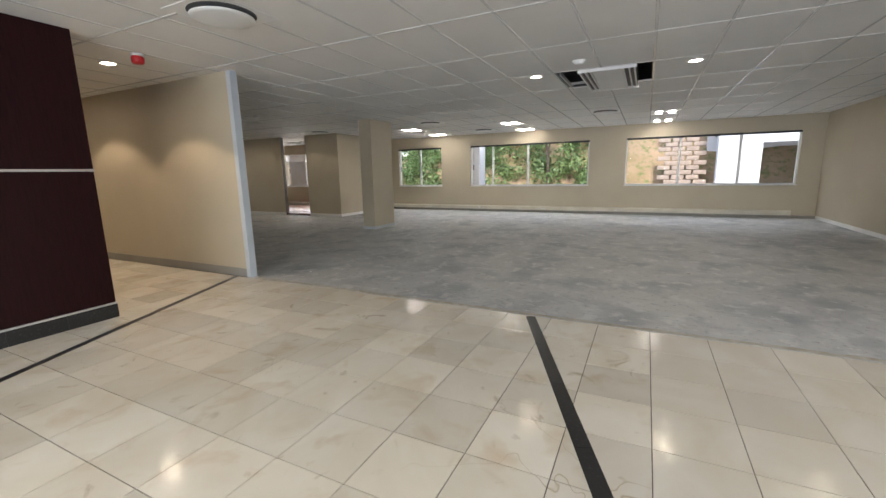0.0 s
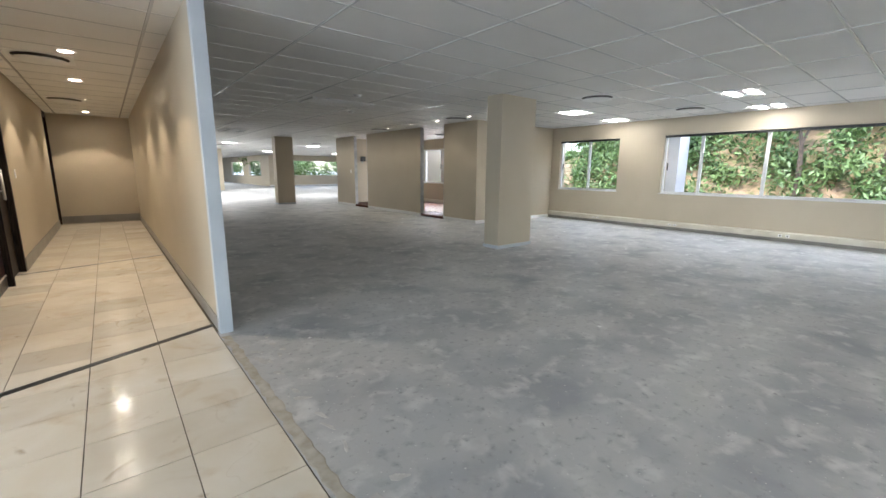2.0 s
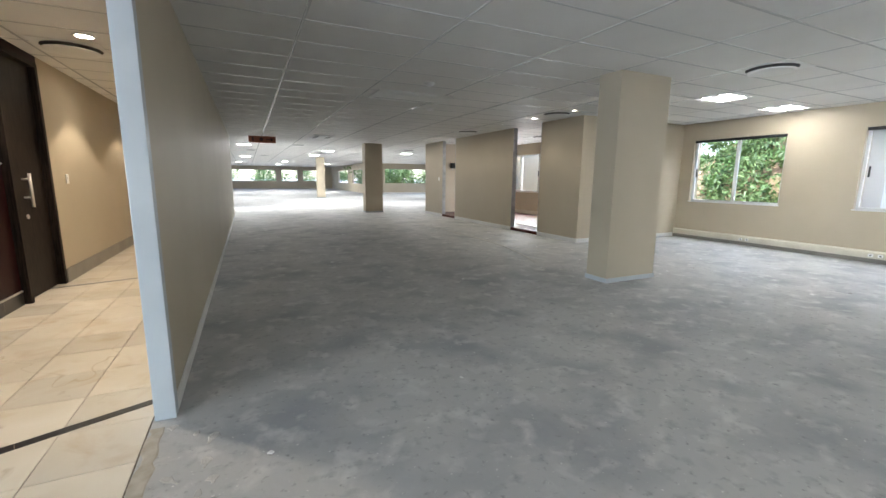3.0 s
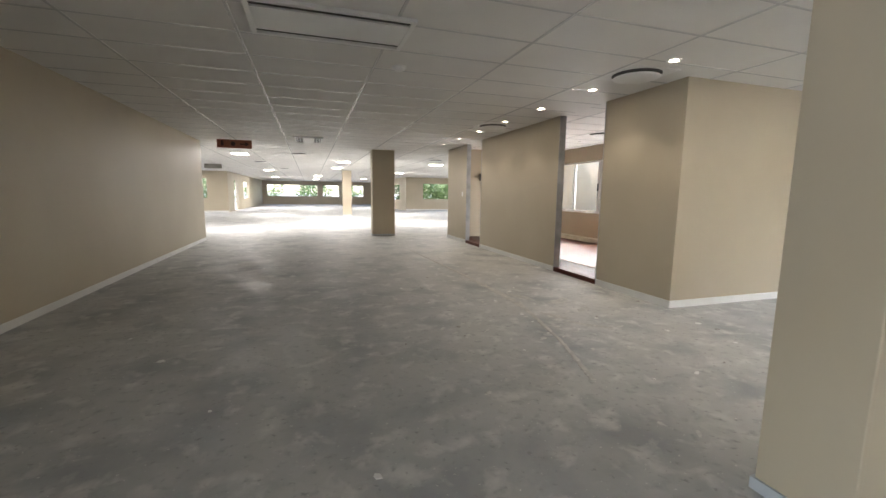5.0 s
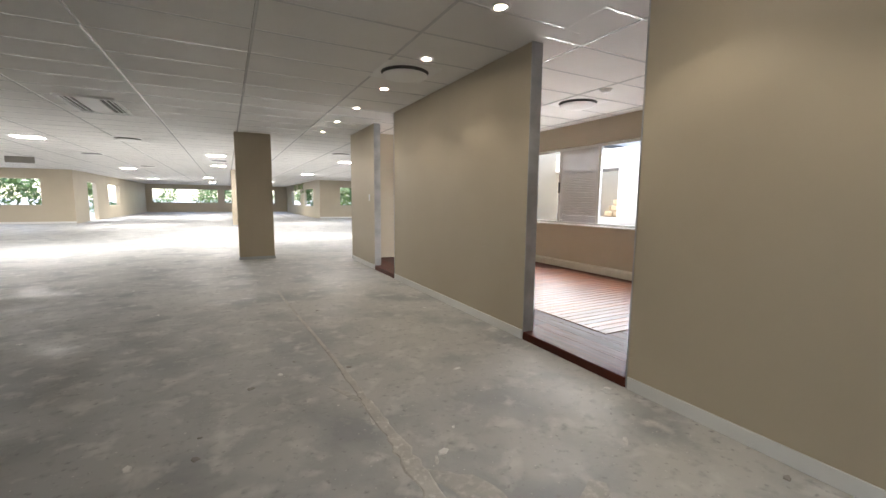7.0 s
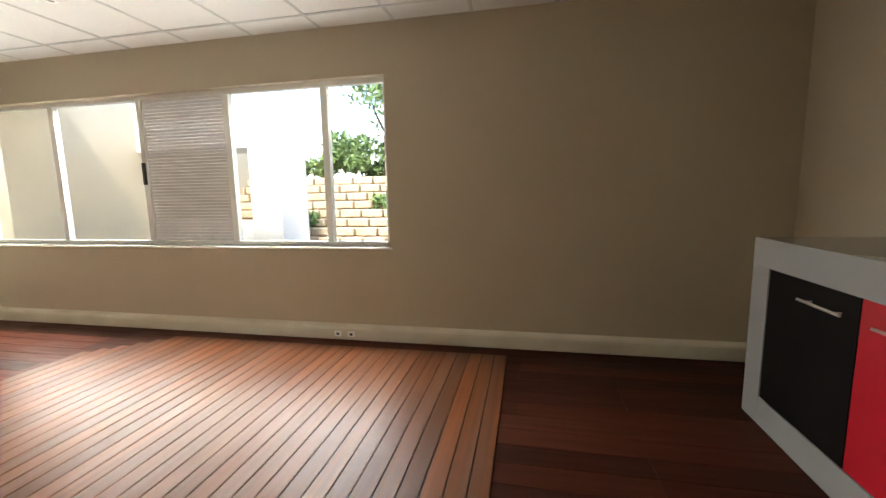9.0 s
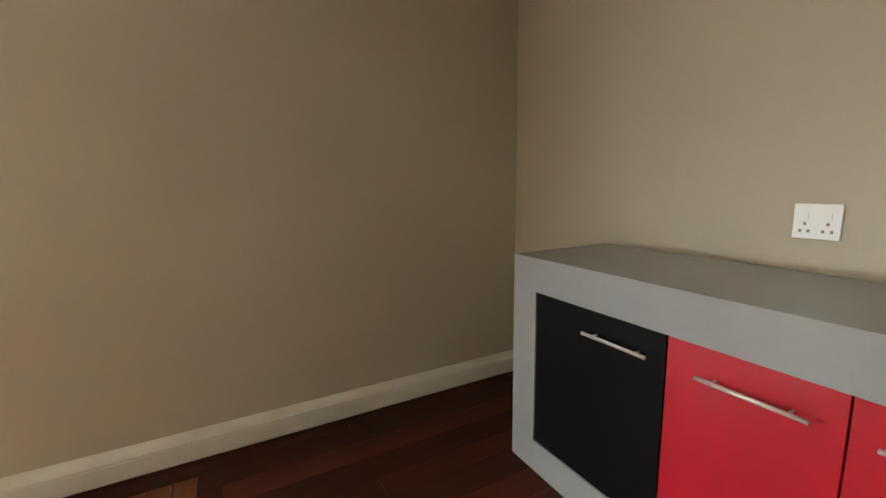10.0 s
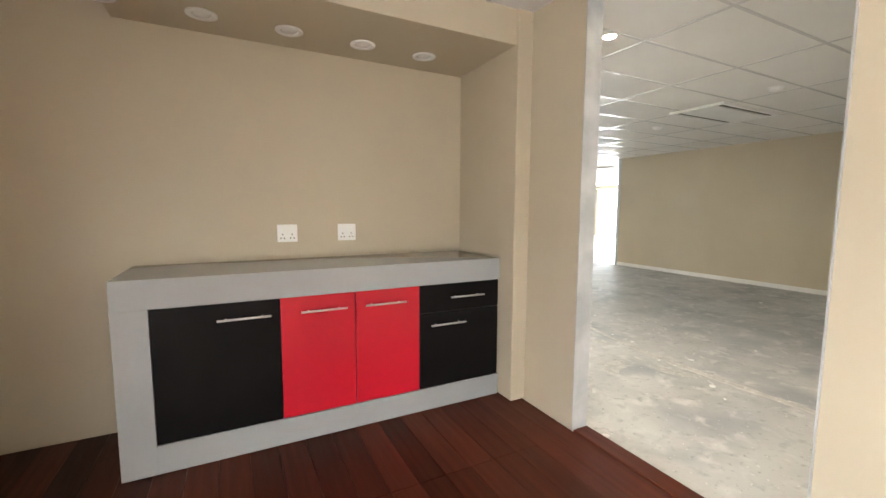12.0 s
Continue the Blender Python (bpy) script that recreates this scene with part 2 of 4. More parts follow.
def lathe(profile, steps=40):
    """A solid of revolution about z from (radius, height) pairs."""
    bm = bmesh.new()
    rings = []
    for r, z in profile:
        if r < 1e-5:
            rings.append([bm.verts.new((0, 0, z))])
        else:
            rings.append([bm.verts.new((r * math.cos(2 * math.pi * i / steps), r * math.sin(2 * math.pi * i / steps), z)) for i in range(steps)])
    for a, b in zip(rings, rings[1:]):
        for i in range(steps):
            j = (i + 1) % steps
            if len(a) == 1 and len(b) == 1:
                continue
            if len(a) == 1:
                bm.faces.new((a[0], b[j], b[i]))
            elif len(b) == 1:
                bm.faces.new((a[i], a[j], b[0]))
            else:
                bm.faces.new((a[i], a[j], b[j], b[i]))
    bmesh.ops.recalc_face_normals(bm, faces=bm.faces)
    for f in bm.faces:
        f.smooth = True
    return bm


def rod(p, q, r, steps=12):
    bm = bmesh.new()
    d = Vector(q) - Vector(p)
    m = Matrix.Translation((Vector(p) + Vector(q)) / 2) @ d.to_track_quat("Z", "Y").to_matrix().to_4x4()
    bmesh.ops.create_cone(bm, cap_ends=True, segments=steps, radius1=r, radius2=r, depth=d.length, matrix=m)
    for f in bm.faces:
        f.smooth = len(f.verts) == 4
    return bm


def mesh_of(name, bm, mat):
    me = bpy.data.meshes.new(name)
    bm.normal_update()
    bm.to_mesh(me)
    bm.free()
    me.materials.append(mat)
    return me


def part(name, bm, mat, parent, label=""):
    ob = new(name, mesh_of(name, bm, mat))
    ob.parent = parent
    return tagged(ob, label)


def single(name, bm, mat, label, category, group="", kind=""):
    return tagged(new(name, mesh_of(name, bm, mat)), label, category, group, kind)


def thing(name, at, label, category, group="", kind=""):
    ob = new(name)
    ob.empty_display_size = 0.1
    ob.location = at
    return tagged(ob, label, category, group, kind)


def wall(name, axis, lo, hi, a0, a1, openings=(), mat=None, z1=None, label="painted beige plaster wall"):
    """A wall whose thickness runs from lo to hi on the axis and whose length runs from a0 to a1, with openings (a, b, z0, z1) cut through."""
    bm = bmesh.new()
    top = z1 or H + 0.25

    def put(a, b, za, zb):
        if b - a > 1e-4 and zb - za > 1e-4:
            bm_box(bm, *((lo, hi, a, b) if axis == "x" else (a, b, lo, hi)), za, zb)
    at = a0
    for a, b, za, zb in sorted(openings):
        put(at, a, -0.05, top)
        put(a, b, -0.05, za)
        put(a, b, zb, top)
        at = b
    put(at, a1, -0.05, top)
    return single(name, bm, mat or M_WALL, label, "wall", kind="structure")


# ---- shell ----
def ground_slabs():
    single("floor", bm_box(box(3.575, 3.60, -6, 4.19, -0.3, 0.0), 3.60, W, -6, 54, -0.3, 0.0), M_CONC, "bare grey concrete screed floor with pale adhesive patches", "floor", kind="structure")
    single("floor_east", box(W, 21.2, 16.4, 36.8, -0.3, 0.0), M_CONC, "bare grey concrete screed floor beyond the side room", "floor", kind="structure")
    single("floor_west", bm_box(box(-14, 3.595, 16.92, 34, -0.3, 0.0), 1.2, 3.595, 34, 54, -0.3, 0.0), M_CONC, "bare grey concrete screed floor in the far hall", "floor", kind="structure")
    return single("floor_hall", bm_box(box(-6, 3.575, -6, 16.92, -0.3, -0.006), 3.575, 3.60, 4.19, 16.92, -0.3, -0.006), M_GROUT, "cream marble tiled floor with dark joints", "floor", kind="structure")


hall_floor = ground_slabs()


def plan_slab(z0, z1):
    """A slab over the whole plan of the floor, wings and all."""
    bm = box(-14.2, W + 0.25, -6, 34.1, z0, z1)
    bm_box(bm, W + 0.25, 21.25, 16.4, 36.8, z0, z1)
    bm_box(bm, 1.2, W + 0.25, 34.1, 54.25, z0, z1)
    return bm


def grid_ceiling(x0, y0, inside, outside, bm, bars):
    """Lay-in panels between bars over the rectangle inside, on a grid of 1.2 by 0.6 m through (x0, y0), leaving out the rectangles outside."""
    xa, xb, ya, yb = inside
    i0, i1 = math.floor((xa - x0) / 1.2), math.ceil((xb - x0) / 1.2)
    j0, j1 = math.floor((ya - y0) / 0.6), math.ceil((yb - y0) / 0.6)
    g = random.Random(17)

    def spans(lo, hi, cuts):
        at = lo
        for a, b in sorted(cuts):
            if a > at:
                yield at, min(a, hi)
            at = max(at, b)
        if hi > at:
            yield at, hi
    for i in range(i0, i1):
        for j in range(j0, j1):
            a, b = max(x0 + 1.2 * i, xa), min(x0 + 1.2 * (i + 1), xb)
            c, d = max(y0 + 0.6 * j, ya), min(y0 + 0.6 * (j + 1), yb)
            if b - a < 0.05 or d - c < 0.03 or any(p < (a + b) / 2 < q and r < (c + d) / 2 < t for p, q, r, t in outside):
                continue
            z = H + g.uniform(0.0, 0.0025)
            bm_box(bm, a + 0.0132, b - 0.0132, c + 0.0132, d - 0.0132, z, z + 0.015)
    for i in range(i0, i1 + 1):
        x = x0 + 1.2 * i
        if xa <= x <= xb:
            for c, d in spans(ya, yb, [(r, t) for p, q, r, t in outside if p < x < q]):
                bm_box(bars, x - 0.011, x + 0.011, c, d, H - 0.003, H + 0.02)
    for j in range(j0, j1 + 1):
        y = y0 + 0.6 * j
        if ya <= y <= yb:
            for a, b in spans(xa, xb, [(p, q) for p, q, r, t in outside if r < y < t]):
                bm_box(bars, a, b, y - 0.011, y + 0.011, H - 0.0018, H + 0.02)


def ceiling():
    """The panel ceilings, with a hole left beside the unit by the entrance."""
    bm, bars = bmesh.new(), bmesh.new()
    room = (10.36, W + 0.03, 8.26, 15.95)
    grid_ceiling(5.82, 3.7, (-14.2, W + 0.03, -6, 34.0), [room, (5.84, 7.3, -0.36, 0.64)], bm, bars)
    grid_ceiling(5.82, 3.7, (W + 0.03, 21.1, 16.5, 36.7), [], bm, bars)
    grid_ceiling(5.82, 3.7, (1.3, W + 0.03, 34.0, 54.1), [], bm, bars)
    grid_ceiling(11.96, 10.5, room, [], bm, bars)
    ob = single("ceiling", bm, M_CEIL, "white lay-in panel ceiling in a metal grid", "ceiling", kind="structure")
    part("grid_bars", bars, M_TBAR, ob)
    # Slab coloured dark so joints and the open panel look into shade.
    single("ceiling_void", plan_slab(H + 0.25, H + 0.35), M_VOIDSHADE, "dark slab closing the ceiling void, shade put in its colour", "ceiling", kind="structure")


ceiling()

WIN_Z = (0.86, 2.215)
windows = [(-3.94, 0.08), (1.10, 5.0), (6.11, 7.91)]
ROOMWIN = (11.19, 15.55)
wall("wall_windows", "x", W, W + 0.25, -4.4, 16.4, [(a, b, *WIN_Z) for a, b in windows] + [(*ROOMWIN, *WIN_Z)])
wall("wall_south", "y", -4.6, -4.4, 3.5, W + 0.25)
wall("wall_partition", "x", 3.60, 3.67, 4.19, 16.92)
wall("wall_room_south", "y", 8.2, 8.33, 10.42, W)
wall("wall_room_west", "x", 10.32, 10.42, 8.2, 16.4, [(9.51, 10.615, -0.05, H + 0.25), (13.87, 14.85, -0.05, H + 0.25)])
wall("wall_room_north", "y", 15.88, 16.4, 10.42, W)
wall("wall_corridor_west", "x", 1.90, 2.05, 8.02, 14.1, [(13.25, 14.0, -0.05, 2.6)])
wall("wall_corridor_end", "y", 14.1, 14.2, 0.5, 3.6)
wall("wall_hall_west", "x", -5.2, -5.0, -6, 16.9, [(-4.5, 3.0, 0.0, 2.4)])
wall("wall_hall_south", "y", -6, -5.8, -5, 3.5, [(-4.4, 2.9, 0.0, 2.4)])
wall("wall_hall_east", "x", 3.5, 3.7, -6, -4.6)
wall("wall_hall_north", "y", 16.9, 17.0, -14, 3.60)
wall("wall_corridor_closet", "x", 0.5, 0.6, 7.2, 14.1)
# far part of the floor
wall("wall_far", "y", 54, 54.25, 1.2, 13.8, [(1.9, 7.2, 0.9, 2.15), (7.8, 9.6, 0.9, 2.15), (10.2, 12.4, 0.9, 2.15)])
wall("wall_far_west_return", "y", 33.9, 34.1, -14, 1.4, [(-3.4, 0.2, 0.9, 2.12)])
wall("wall_far_west_side", "x", 1.2, 1.4, 34.1, 54, [(36.2, 38.0, 0.05, 2.1), (40.5, 43.5, 0.8, 2.1)])
wall("wall_far_east_return", "y", 36.6, 36.8, 13.6, 21.25, [(15.0, 20.5, 0.9, 2.12)])
wall("wall_far_east_side", "x", 13.6, 13.8, 36.8, 54, [(39, 43, 0.8, 2.1), (45, 50, 0.8, 2.1)])
wall("wall_west_outer", "x", -14.2, -14, 17, 34, [(18.5, 23, 0.86, 2.2), (24.5, 32.5, 0.86, 2.2)])
wall("wall_east_outer", "x", 21.0, 21.25, 16.4, 36.6, [(17.5, 24.5, 0.86, 2.2), (26, 35, 0.86, 2.2)])
wall("wall_east_link", "y", 16.4, 16.6, W, 21.25)

# ---- columns, posts, skirtings ----
def column(name, x, y, w, d):
    c = thing(name, (x, y, 0), "square beige plastered column with pale base trim on bare concrete", "column", "columns of the office floor", "structure")
    part("shaft", box(-w / 2, w / 2, -d / 2, d / 2, 0, H + 0.01, 0.006), M_WALL, c)
    t = 0.012
    for nm, b in (("base_trim", (-w / 2 - t, w / 2 + t, -d / 2 - t, -d / 2)), ("base_trim", (-w / 2 - t, w / 2 + t, d / 2, d / 2 + t)),
                  ("base_trim", (-w / 2 - t, -w / 2, -d / 2, d / 2)), ("base_trim", (w / 2, w / 2 + t, -d / 2, d / 2))):
        part(nm, box(*b, 0, 0.055), M_POST, c)
    return c


column("column", 8.635, 5.567, 0.87, 0.345)
column("column", 8.50, 17.33, 0.68, 0.36)
column("column", 8.43, 29.4, 0.50, 0.4)

single("wall_end_post", box(3.585, 3.685, 4.125, 4.20, 0.0, H + 0.01, 0.004), M_POST, "pale grey metal post capping the partition end", "post", kind="structure")


def strip(name, x0, x1, y0, y1, z0, z1, mat, label):
    return single(name, box(x0, x1, y0, y1, z0, z1, min(0.004, (x1 - x0) / 4, (y1 - y0) / 4)), mat, label, "skirting", kind="structure")


strip("baseboard_partition_east", 3.67, 3.684, 4.20, 16.92, 0, 0.08, M_WHITE, "low white skirting along the partition")
strip("baseboard_partition_west", 3.586, 3.60, 4.20, 14.1, -0.002, 0.11, M_GREYSK, "dark grey tile skirting along the corridor")
strip("baseboard_corridor_west", 2.05, 2.064, 8.02, 13.25, -0.002, 0.17, M_GREYSK, "dark grey tile skirting along the corridor")
strip("baseboard_corridor_end", 2.05, 3.586, 14.086, 14.1, -0.002, 0.17, M_GREYSK, "dark grey tile skirting at the corridor end")
strip("baseboard_room_outer_south", 10.306, W - 0.06, 8.186, 8.2, 0, 0.085, M_WHITE, "white skirting round the room corner")
strip("baseboard_room_outer_west", 10.306, 10.32, 8.2, 9.50, 0, 0.085, M_WHITE, "white skirting below the beige wall")
strip("baseboard_room_outer_mid", 10.306, 10.32, 10.625, 13.86, 0, 0.085, M_WHITE, "white skirting below the beige wall")
strip("baseboard_room_outer_north", 10.306, 10.32, 14.86, 16.4, 0, 0.085, M_WHITE, "white skirting below the beige wall")
strip("baseboard_south", 3.7, W - 0.06, -4.4, -4.386, 0, 0.08, M_WHITE, "white skirting below the end wall")
strip("baseboard_far_west", -14, 1.41, 33.886, 33.9, 0, 0.1, M_WHITE, "white skirting in the far hall")
strip("baseboard_far_east", 13.6, 21, 36.586, 36.6, 0, 0.1, M_WHITE, "white skirting in the far hall")


def trunking(y0, y1, z0, x_back, outlets, label):
    """Power skirting: a box with a sloped top and a lid groove, with outlets let into it."""
    t = thing("power_skirting", (x_back, y0, z0), label, "skirting trunking")
    L = y1 - y0
    bm = bmesh.new()
    prof = [(0, 0), (-0.055, 0), (-0.055, 0.095), (-0.045, 0.11), (0, 0.125)]
    ends = [[bm.verts.new((x, y, z)) for x, z in prof] for y in (0, L)]
    n = len(prof)
    for i in range(n):
        j = (i + 1) % n
        bm.faces.new((ends[0][i], ends[0][j], ends[1][j], ends[1][i]))
    bm.faces.new(ends[0][::-1])
    bm.faces.new(ends[1])
    bmesh.ops.recalc_face_normals(bm, faces=bm.faces)
    part("channel", bm, M_SKIRT, t)
    part("lid", box(-0.058, -0.055, 0.01, L - 0.01, 0.022, 0.082), M_SKIRT, t)
    for y in outlets:
        for k in (-0.06, 0.06):
            part("outlet", box(-0.064, -0.058, y - y0 + k - 0.032, y - y0 + k + 0.032, 0.028, 0.076, 0.002), M_SOCKET, t, "small outlet plate")
            part("outlet_hole", box(-0.066, -0.064, y - y0 + k - 0.012, y - y0 + k + 0.012, 0.042, 0.062), M_DARK, t)
    return t


trunking(-3.9, 8.19, 0.075, W, (6.6, 4.6, 2.5, 0.2), "cream power skirting trunking under the office windows")
# Grey strip added under the trunking to paint its dark, shaded gap.
single("skirting_gap_shade", box(W - 0.02, W, -4.4, 8.2, 0, 0.075), M_GREYSK, "dark grey strip painting the shaded gap below the power skirting", "skirting", kind="structure")
trunking(8.34, 15.87, DECK + 0.005, W, (11.60,), "cream power skirting trunking along the timber floor")


# ---- windows ----
def window(name, a, b, mullions, dark_head=True, blind=None):
    w = thing(name, (W + 0.07, a, WIN_Z[0]), "white aluminium framed window set in the beige wall", "window", "windows", "structure")
    L, hh, f, d = b - a, WIN_Z[1] - WIN_Z[0], 0.04, 0.05
    for nm, q in (("frame_sill", (0, d, 0, L, 0, f)), ("frame_head", (0, d, 0, L, hh - f, hh)), ("frame_jamb", (0, d, 0, f, f, hh - f)), ("frame_jamb", (0, d, L - f, L, f, hh - f))):
        part(nm, box(*q, 0.003), M_WHITE, w)
    xs = [0] + [m - a for m in mullions] + [L]
    for m in xs[1:-1]:
        part("mullion", box(-0.004, d, m - 0.03, m + 0.03, f, hh - f, 0.003), M_WHITE, w)
    for p, q in zip(xs, xs[1:]):
        pane = part("pane", box(0.02, 0.026, p + 0.03, q - 0.03, f, hh - f), M_GLASS, w)
        pane.visible_shadow = False
    part("window_sill", box(-0.085, 0.0, -0.02, L + 0.02, -0.018, 0.0, 0.003), M_WHITE, w)
    if dark_head:
        part("blind_track", box(-0.06, -0.015, 0.005, L - 0.005, hh - 0.055, hh - 0.004, 0.004), M_DARK, w, "black blind track under the lintel")
    if blind:
        p, q = blind[0] - a, blind[1] - a
        n = 44
        for i in range(n):
            z = f + (hh - 2 * f) * i / n
            part("blind_slat", box(0.004, 0.014, p + 0.03, q - 0.03, z + 0.001, z + (hh - 2 * f) / n - 0.002), M_BLIND, w)
        part("window_catch", box(-0.03, -0.004, q - 0.012, q + 0.012, 0.56, 0.76, 0.004), M_DARK, w, "black window catch")
    return w


window("window_1", *windows[2], (7.0,))
window("window_2", *windows[1], (3.0, 4.2))
window("window_3", *windows[0], (-2.7, -1.3))
window("window_4", *ROOMWIN, (11.74, 12.66, 13.56, 14.58), False, (12.66, 13.56))
for nm, y in (("window_catch", 4.9), ("window_catch", 7.83)):
    single(nm, box(W + 0.045, W + 0.068, y - 0.012, y + 0.012, 1.40, 1.58, 0.004), M_DARK, "black catch on the white window frame", "window catch")


# ---- doorway linings of the side room ----
def doorway(name, y0, y1):
    d = thing(name, (10.37, y0, 0), "open doorway lined in grey metal, with dark timber threshold", "doorway", "", "structure")
    L = y1 - y0
    for y in (0, L):
        s = 0.006 if y == 0 else -0.006
        a, b = sorted((y, y + s))
        part("jamb", box(-0.058, 0.058, a, b, 0, H), M_ALU, d)
    part("threshold", box(-0.062, 0.049, 0.006, L - 0.006, 0.0, DECK + 0.002, 0.005), M_WOOD, d, "dark red timber threshold")
    return d


doorway("door_1", 9.51, 10.615)
doorway("door_2", 13.87, 14.85)


# ---- maroon cladding block and corridor doors ----
def cladding():
    c = thing("wall_cladding", (1.995, 4.04, 0), "dark maroon panelled block with steel joint strip and black plinth", "wall cladding", "", "structure")
    part("core", box(-1.95, -0.02, 0.02, 3.02, 0, H + 0.01), M_BLACKDOOR, c)
    for z0, z1 in ((0.149, 1.388), (1.412, H)):
        part("panel", box(-1.97, 0.0, 0.0, 0.02, z0, z1, 0.004), M_RED, c)
        for y0, y1 in ((0.02, 1.52), (1.524, 3.03)):
            part("panel", box(-0.02, 0.0, y0, y1, z0, z1, 0.003), M_RED, c)
    part("joint_strip", box(-1.97, 0.006, -0.006, 0.02, 1.390, 1.410), M_CHROME, c, "brushed steel strip")
    part("joint_strip", box(-0.02, 0.006, 0.02, 3.03, 1.390, 1.410), M_CHROME, c, "brushed steel strip")
    part("plinth_trim", box(-1.97, 0.010, -0.010, 0.02, 0.132, 0.148), M_CHROME, c)
    part("plinth_trim", box(-0.02, 0.010, 0.02, 3.03, 0.132, 0.148), M_CHROME, c)
    for i in range(5):
        part("plinth_tile", box(-1.97 + i * 0.396, -1.97 + i * 0.396 + 0.392, -0.008, 0.02, 0, 0.131), M_STRIP, c)
    for i in range(8):
        part("plinth_tile", box(-0.02, 0.008, 0.022 + i * 0.376, 0.022 + i * 0.376 + 0.372, 0, 0.131), M_STRIP, c)
    return c


cladding()
n = thing("notice", (1.997, 6.93, 1.46), "white paper notice fixed on the maroon panel", "notice")
part("sheet", box(0, 0.003, -0.11, 0.11, 0, 0.30), M_WHITE, n)
for i in range(5):
    part("text_bar", box(0.003, 0.004, -0.08, 0.08 - 0.02 * (i % 3), 0.05 + 0.04 * i, 0.062 + 0.04 * i), M_GREYSK, n)


def corridor_door(name, y0, y1, handle):
    d = thing(name, (1.97, y0, 0), "black stained timber door in a black frame", "door", "", "structure")
    L = y1 - y0
    top = 2.52
    part("door_leaf", box(-0.02, 0.02, 0.06, L - 0.06, 0.01, top - 0.05, 0.003), M_BLACKDOOR, d)
    part("frame_jamb", box(-0.05, 0.085, 0, 0.06, 0, top, 0.003), M_BLACKDOOR, d)
    part("frame_jamb", box(-0.05, 0.085, L - 0.06, L, 0, top, 0.003), M_BLACKDOOR, d)
    part("frame_head", box(-0.05, 0.085, 0.06, L - 0.06, top - 0.05, top, 0.003), M_BLACKDOOR, d)
    part("overpanel", box(-0.03, 0.08, 0, L, top, H), M_RED, d)
    if handle:
        h = part("door_handle", rod((0.085, 0.36, 0.96), (0.085, 0.36, 1.31), 0.014), M_CHROME, d, "brushed steel pull handle")
        for z in (1.06, 1.25):
            part("handle_stem", rod((0.02, 0.36, z), (0.085, 0.36, z), 0.010), M_CHROME, h)
        part("lock_rose", rod((0.02, 0.36, 0.86), (0.032, 0.36, 0.86), 0.024, 20), M_CHROME, d)
    return d


corridor_door("door_3", 7.08, 8.02, True)
corridor_door("door_4", 13.25, 14.0, False)


def wall_plate(x, y, z, label, facing):
    """A light switch on a wall facing +x or -x."""
    s = thing("light_switch", (x, y, z), label, "light switch")
    a, b = sorted((0, 0.009 * facing))
    part("plate", box(a, b, -0.04, 0.04, -0.06, 0.06, 0.003), M_SOCKET, s)
    a, b = sorted((0.009 * facing, 0.013 * facing))
    part("rocker", box(a, b, -0.014, 0.014, -0.02, 0.02), M_SOCKET, s)
    return s


wall_plate(2.05, 8.45, 1.25, "white switch plate on the corridor wall", 1)
wall_plate(10.32, 15.15, 1.3, "white switch plate on the beige wall beside the doorway", -1)

# alarm sounder, wall clock-like keypad
a = thing("fire_alarm", (2.68, 4.34, H), "red fire alarm sounder fixed on the ceiling", "fire alarm")
part("base", lathe([(0, 0), (0.055, 0), (0.055, -0.02), (0.05, -0.025), (0, -0.025)], 24), M_SOCKET, a)
part("sounder", lathe([(0.05, -0.025), (0.06, -0.04), (0.058, -0.085), (0.045, -0.10), (0, -0.10)], 24), M_REDPL, a)
k = thing("wall_speaker", (11.2, 15.88, 1.80), "black wall speaker inside the far doorway", "speaker")
part("body", box(-0.09, 0.09, -0.12, 0, -0.1, 0.1, 0.012), M_DARK, k)
part("bracket", box(-0.02, 0.02, -0.02, 0.0, -0.16, -0.1), M_ALU, k)


# ---- ceiling fixtures ----
def lamp_spot(x, y, z, watts, color=(1.0, 0.90, 0.78), spread=110, blend=0.7):
    l = bpy.data.lights.new("downlight_lamp", "SPOT")
    l.energy, l.color, l.spot_size, l.spot_blend, l.shadow_soft_size = watts, color, radians(spread), blend, 0.04
    o = new("downlight_lamp", l)
    o.location = (x, y, z)
    return o


def downlight(z, lit, label, r=0.075):
    d = thing("downlight", (0, 0, z), label, "downlight", "recessed downlights")
    part("trim_ring", lathe([(r, 0.004), (r + 0.022, 0.0), (r + 0.022, -0.006), (r, -0.010), (r - 0.012, 0.0), (r, 0.004)], 28), M_WHITE, d)
    part("lamp", lathe([(0, -0.002), (r - 0.016, -0.002), (r - 0.012, 0.002), (0, 0.002)], 28), M_LAMP if lit else M_WHITE, d)
    return d


first = downlight(H, True, "round recessed downlight, lit warm, in the ceiling panels")
# Spots at x 0.0, -1.9 and 1.6 are unseen, added to brighten the hall.
spots = [(5.90, 0.94, 4), (6.05, -0.95, 4), (2.72, 4.98, 14), (2.80, 6.88, 15), (2.80, 8.80, 15), (2.80, 11.0, 10), (2.80, 13.2, 14), (0.0, 2.2, 11), (-1.9, 0.2, 12), (1.6, -2.6, 12), (5.8, -2.64, 4)]
for i, (x, y, e) in enumerate(spots):
    if i == 0:
        first.location = (x, y, H)
    else:
        copy_thing(first, pose(x, y, H))
    lamp_spot(x, y, H - 0.03, e * LAMPS, (1.0, 0.80, 0.58) if 2.6 < x < 2.9 else (1.0, 0.92, 0.82), 104, 0.22)


small = downlight(H, True, "small round downlight, lit, washing the beige wall", 0.05)
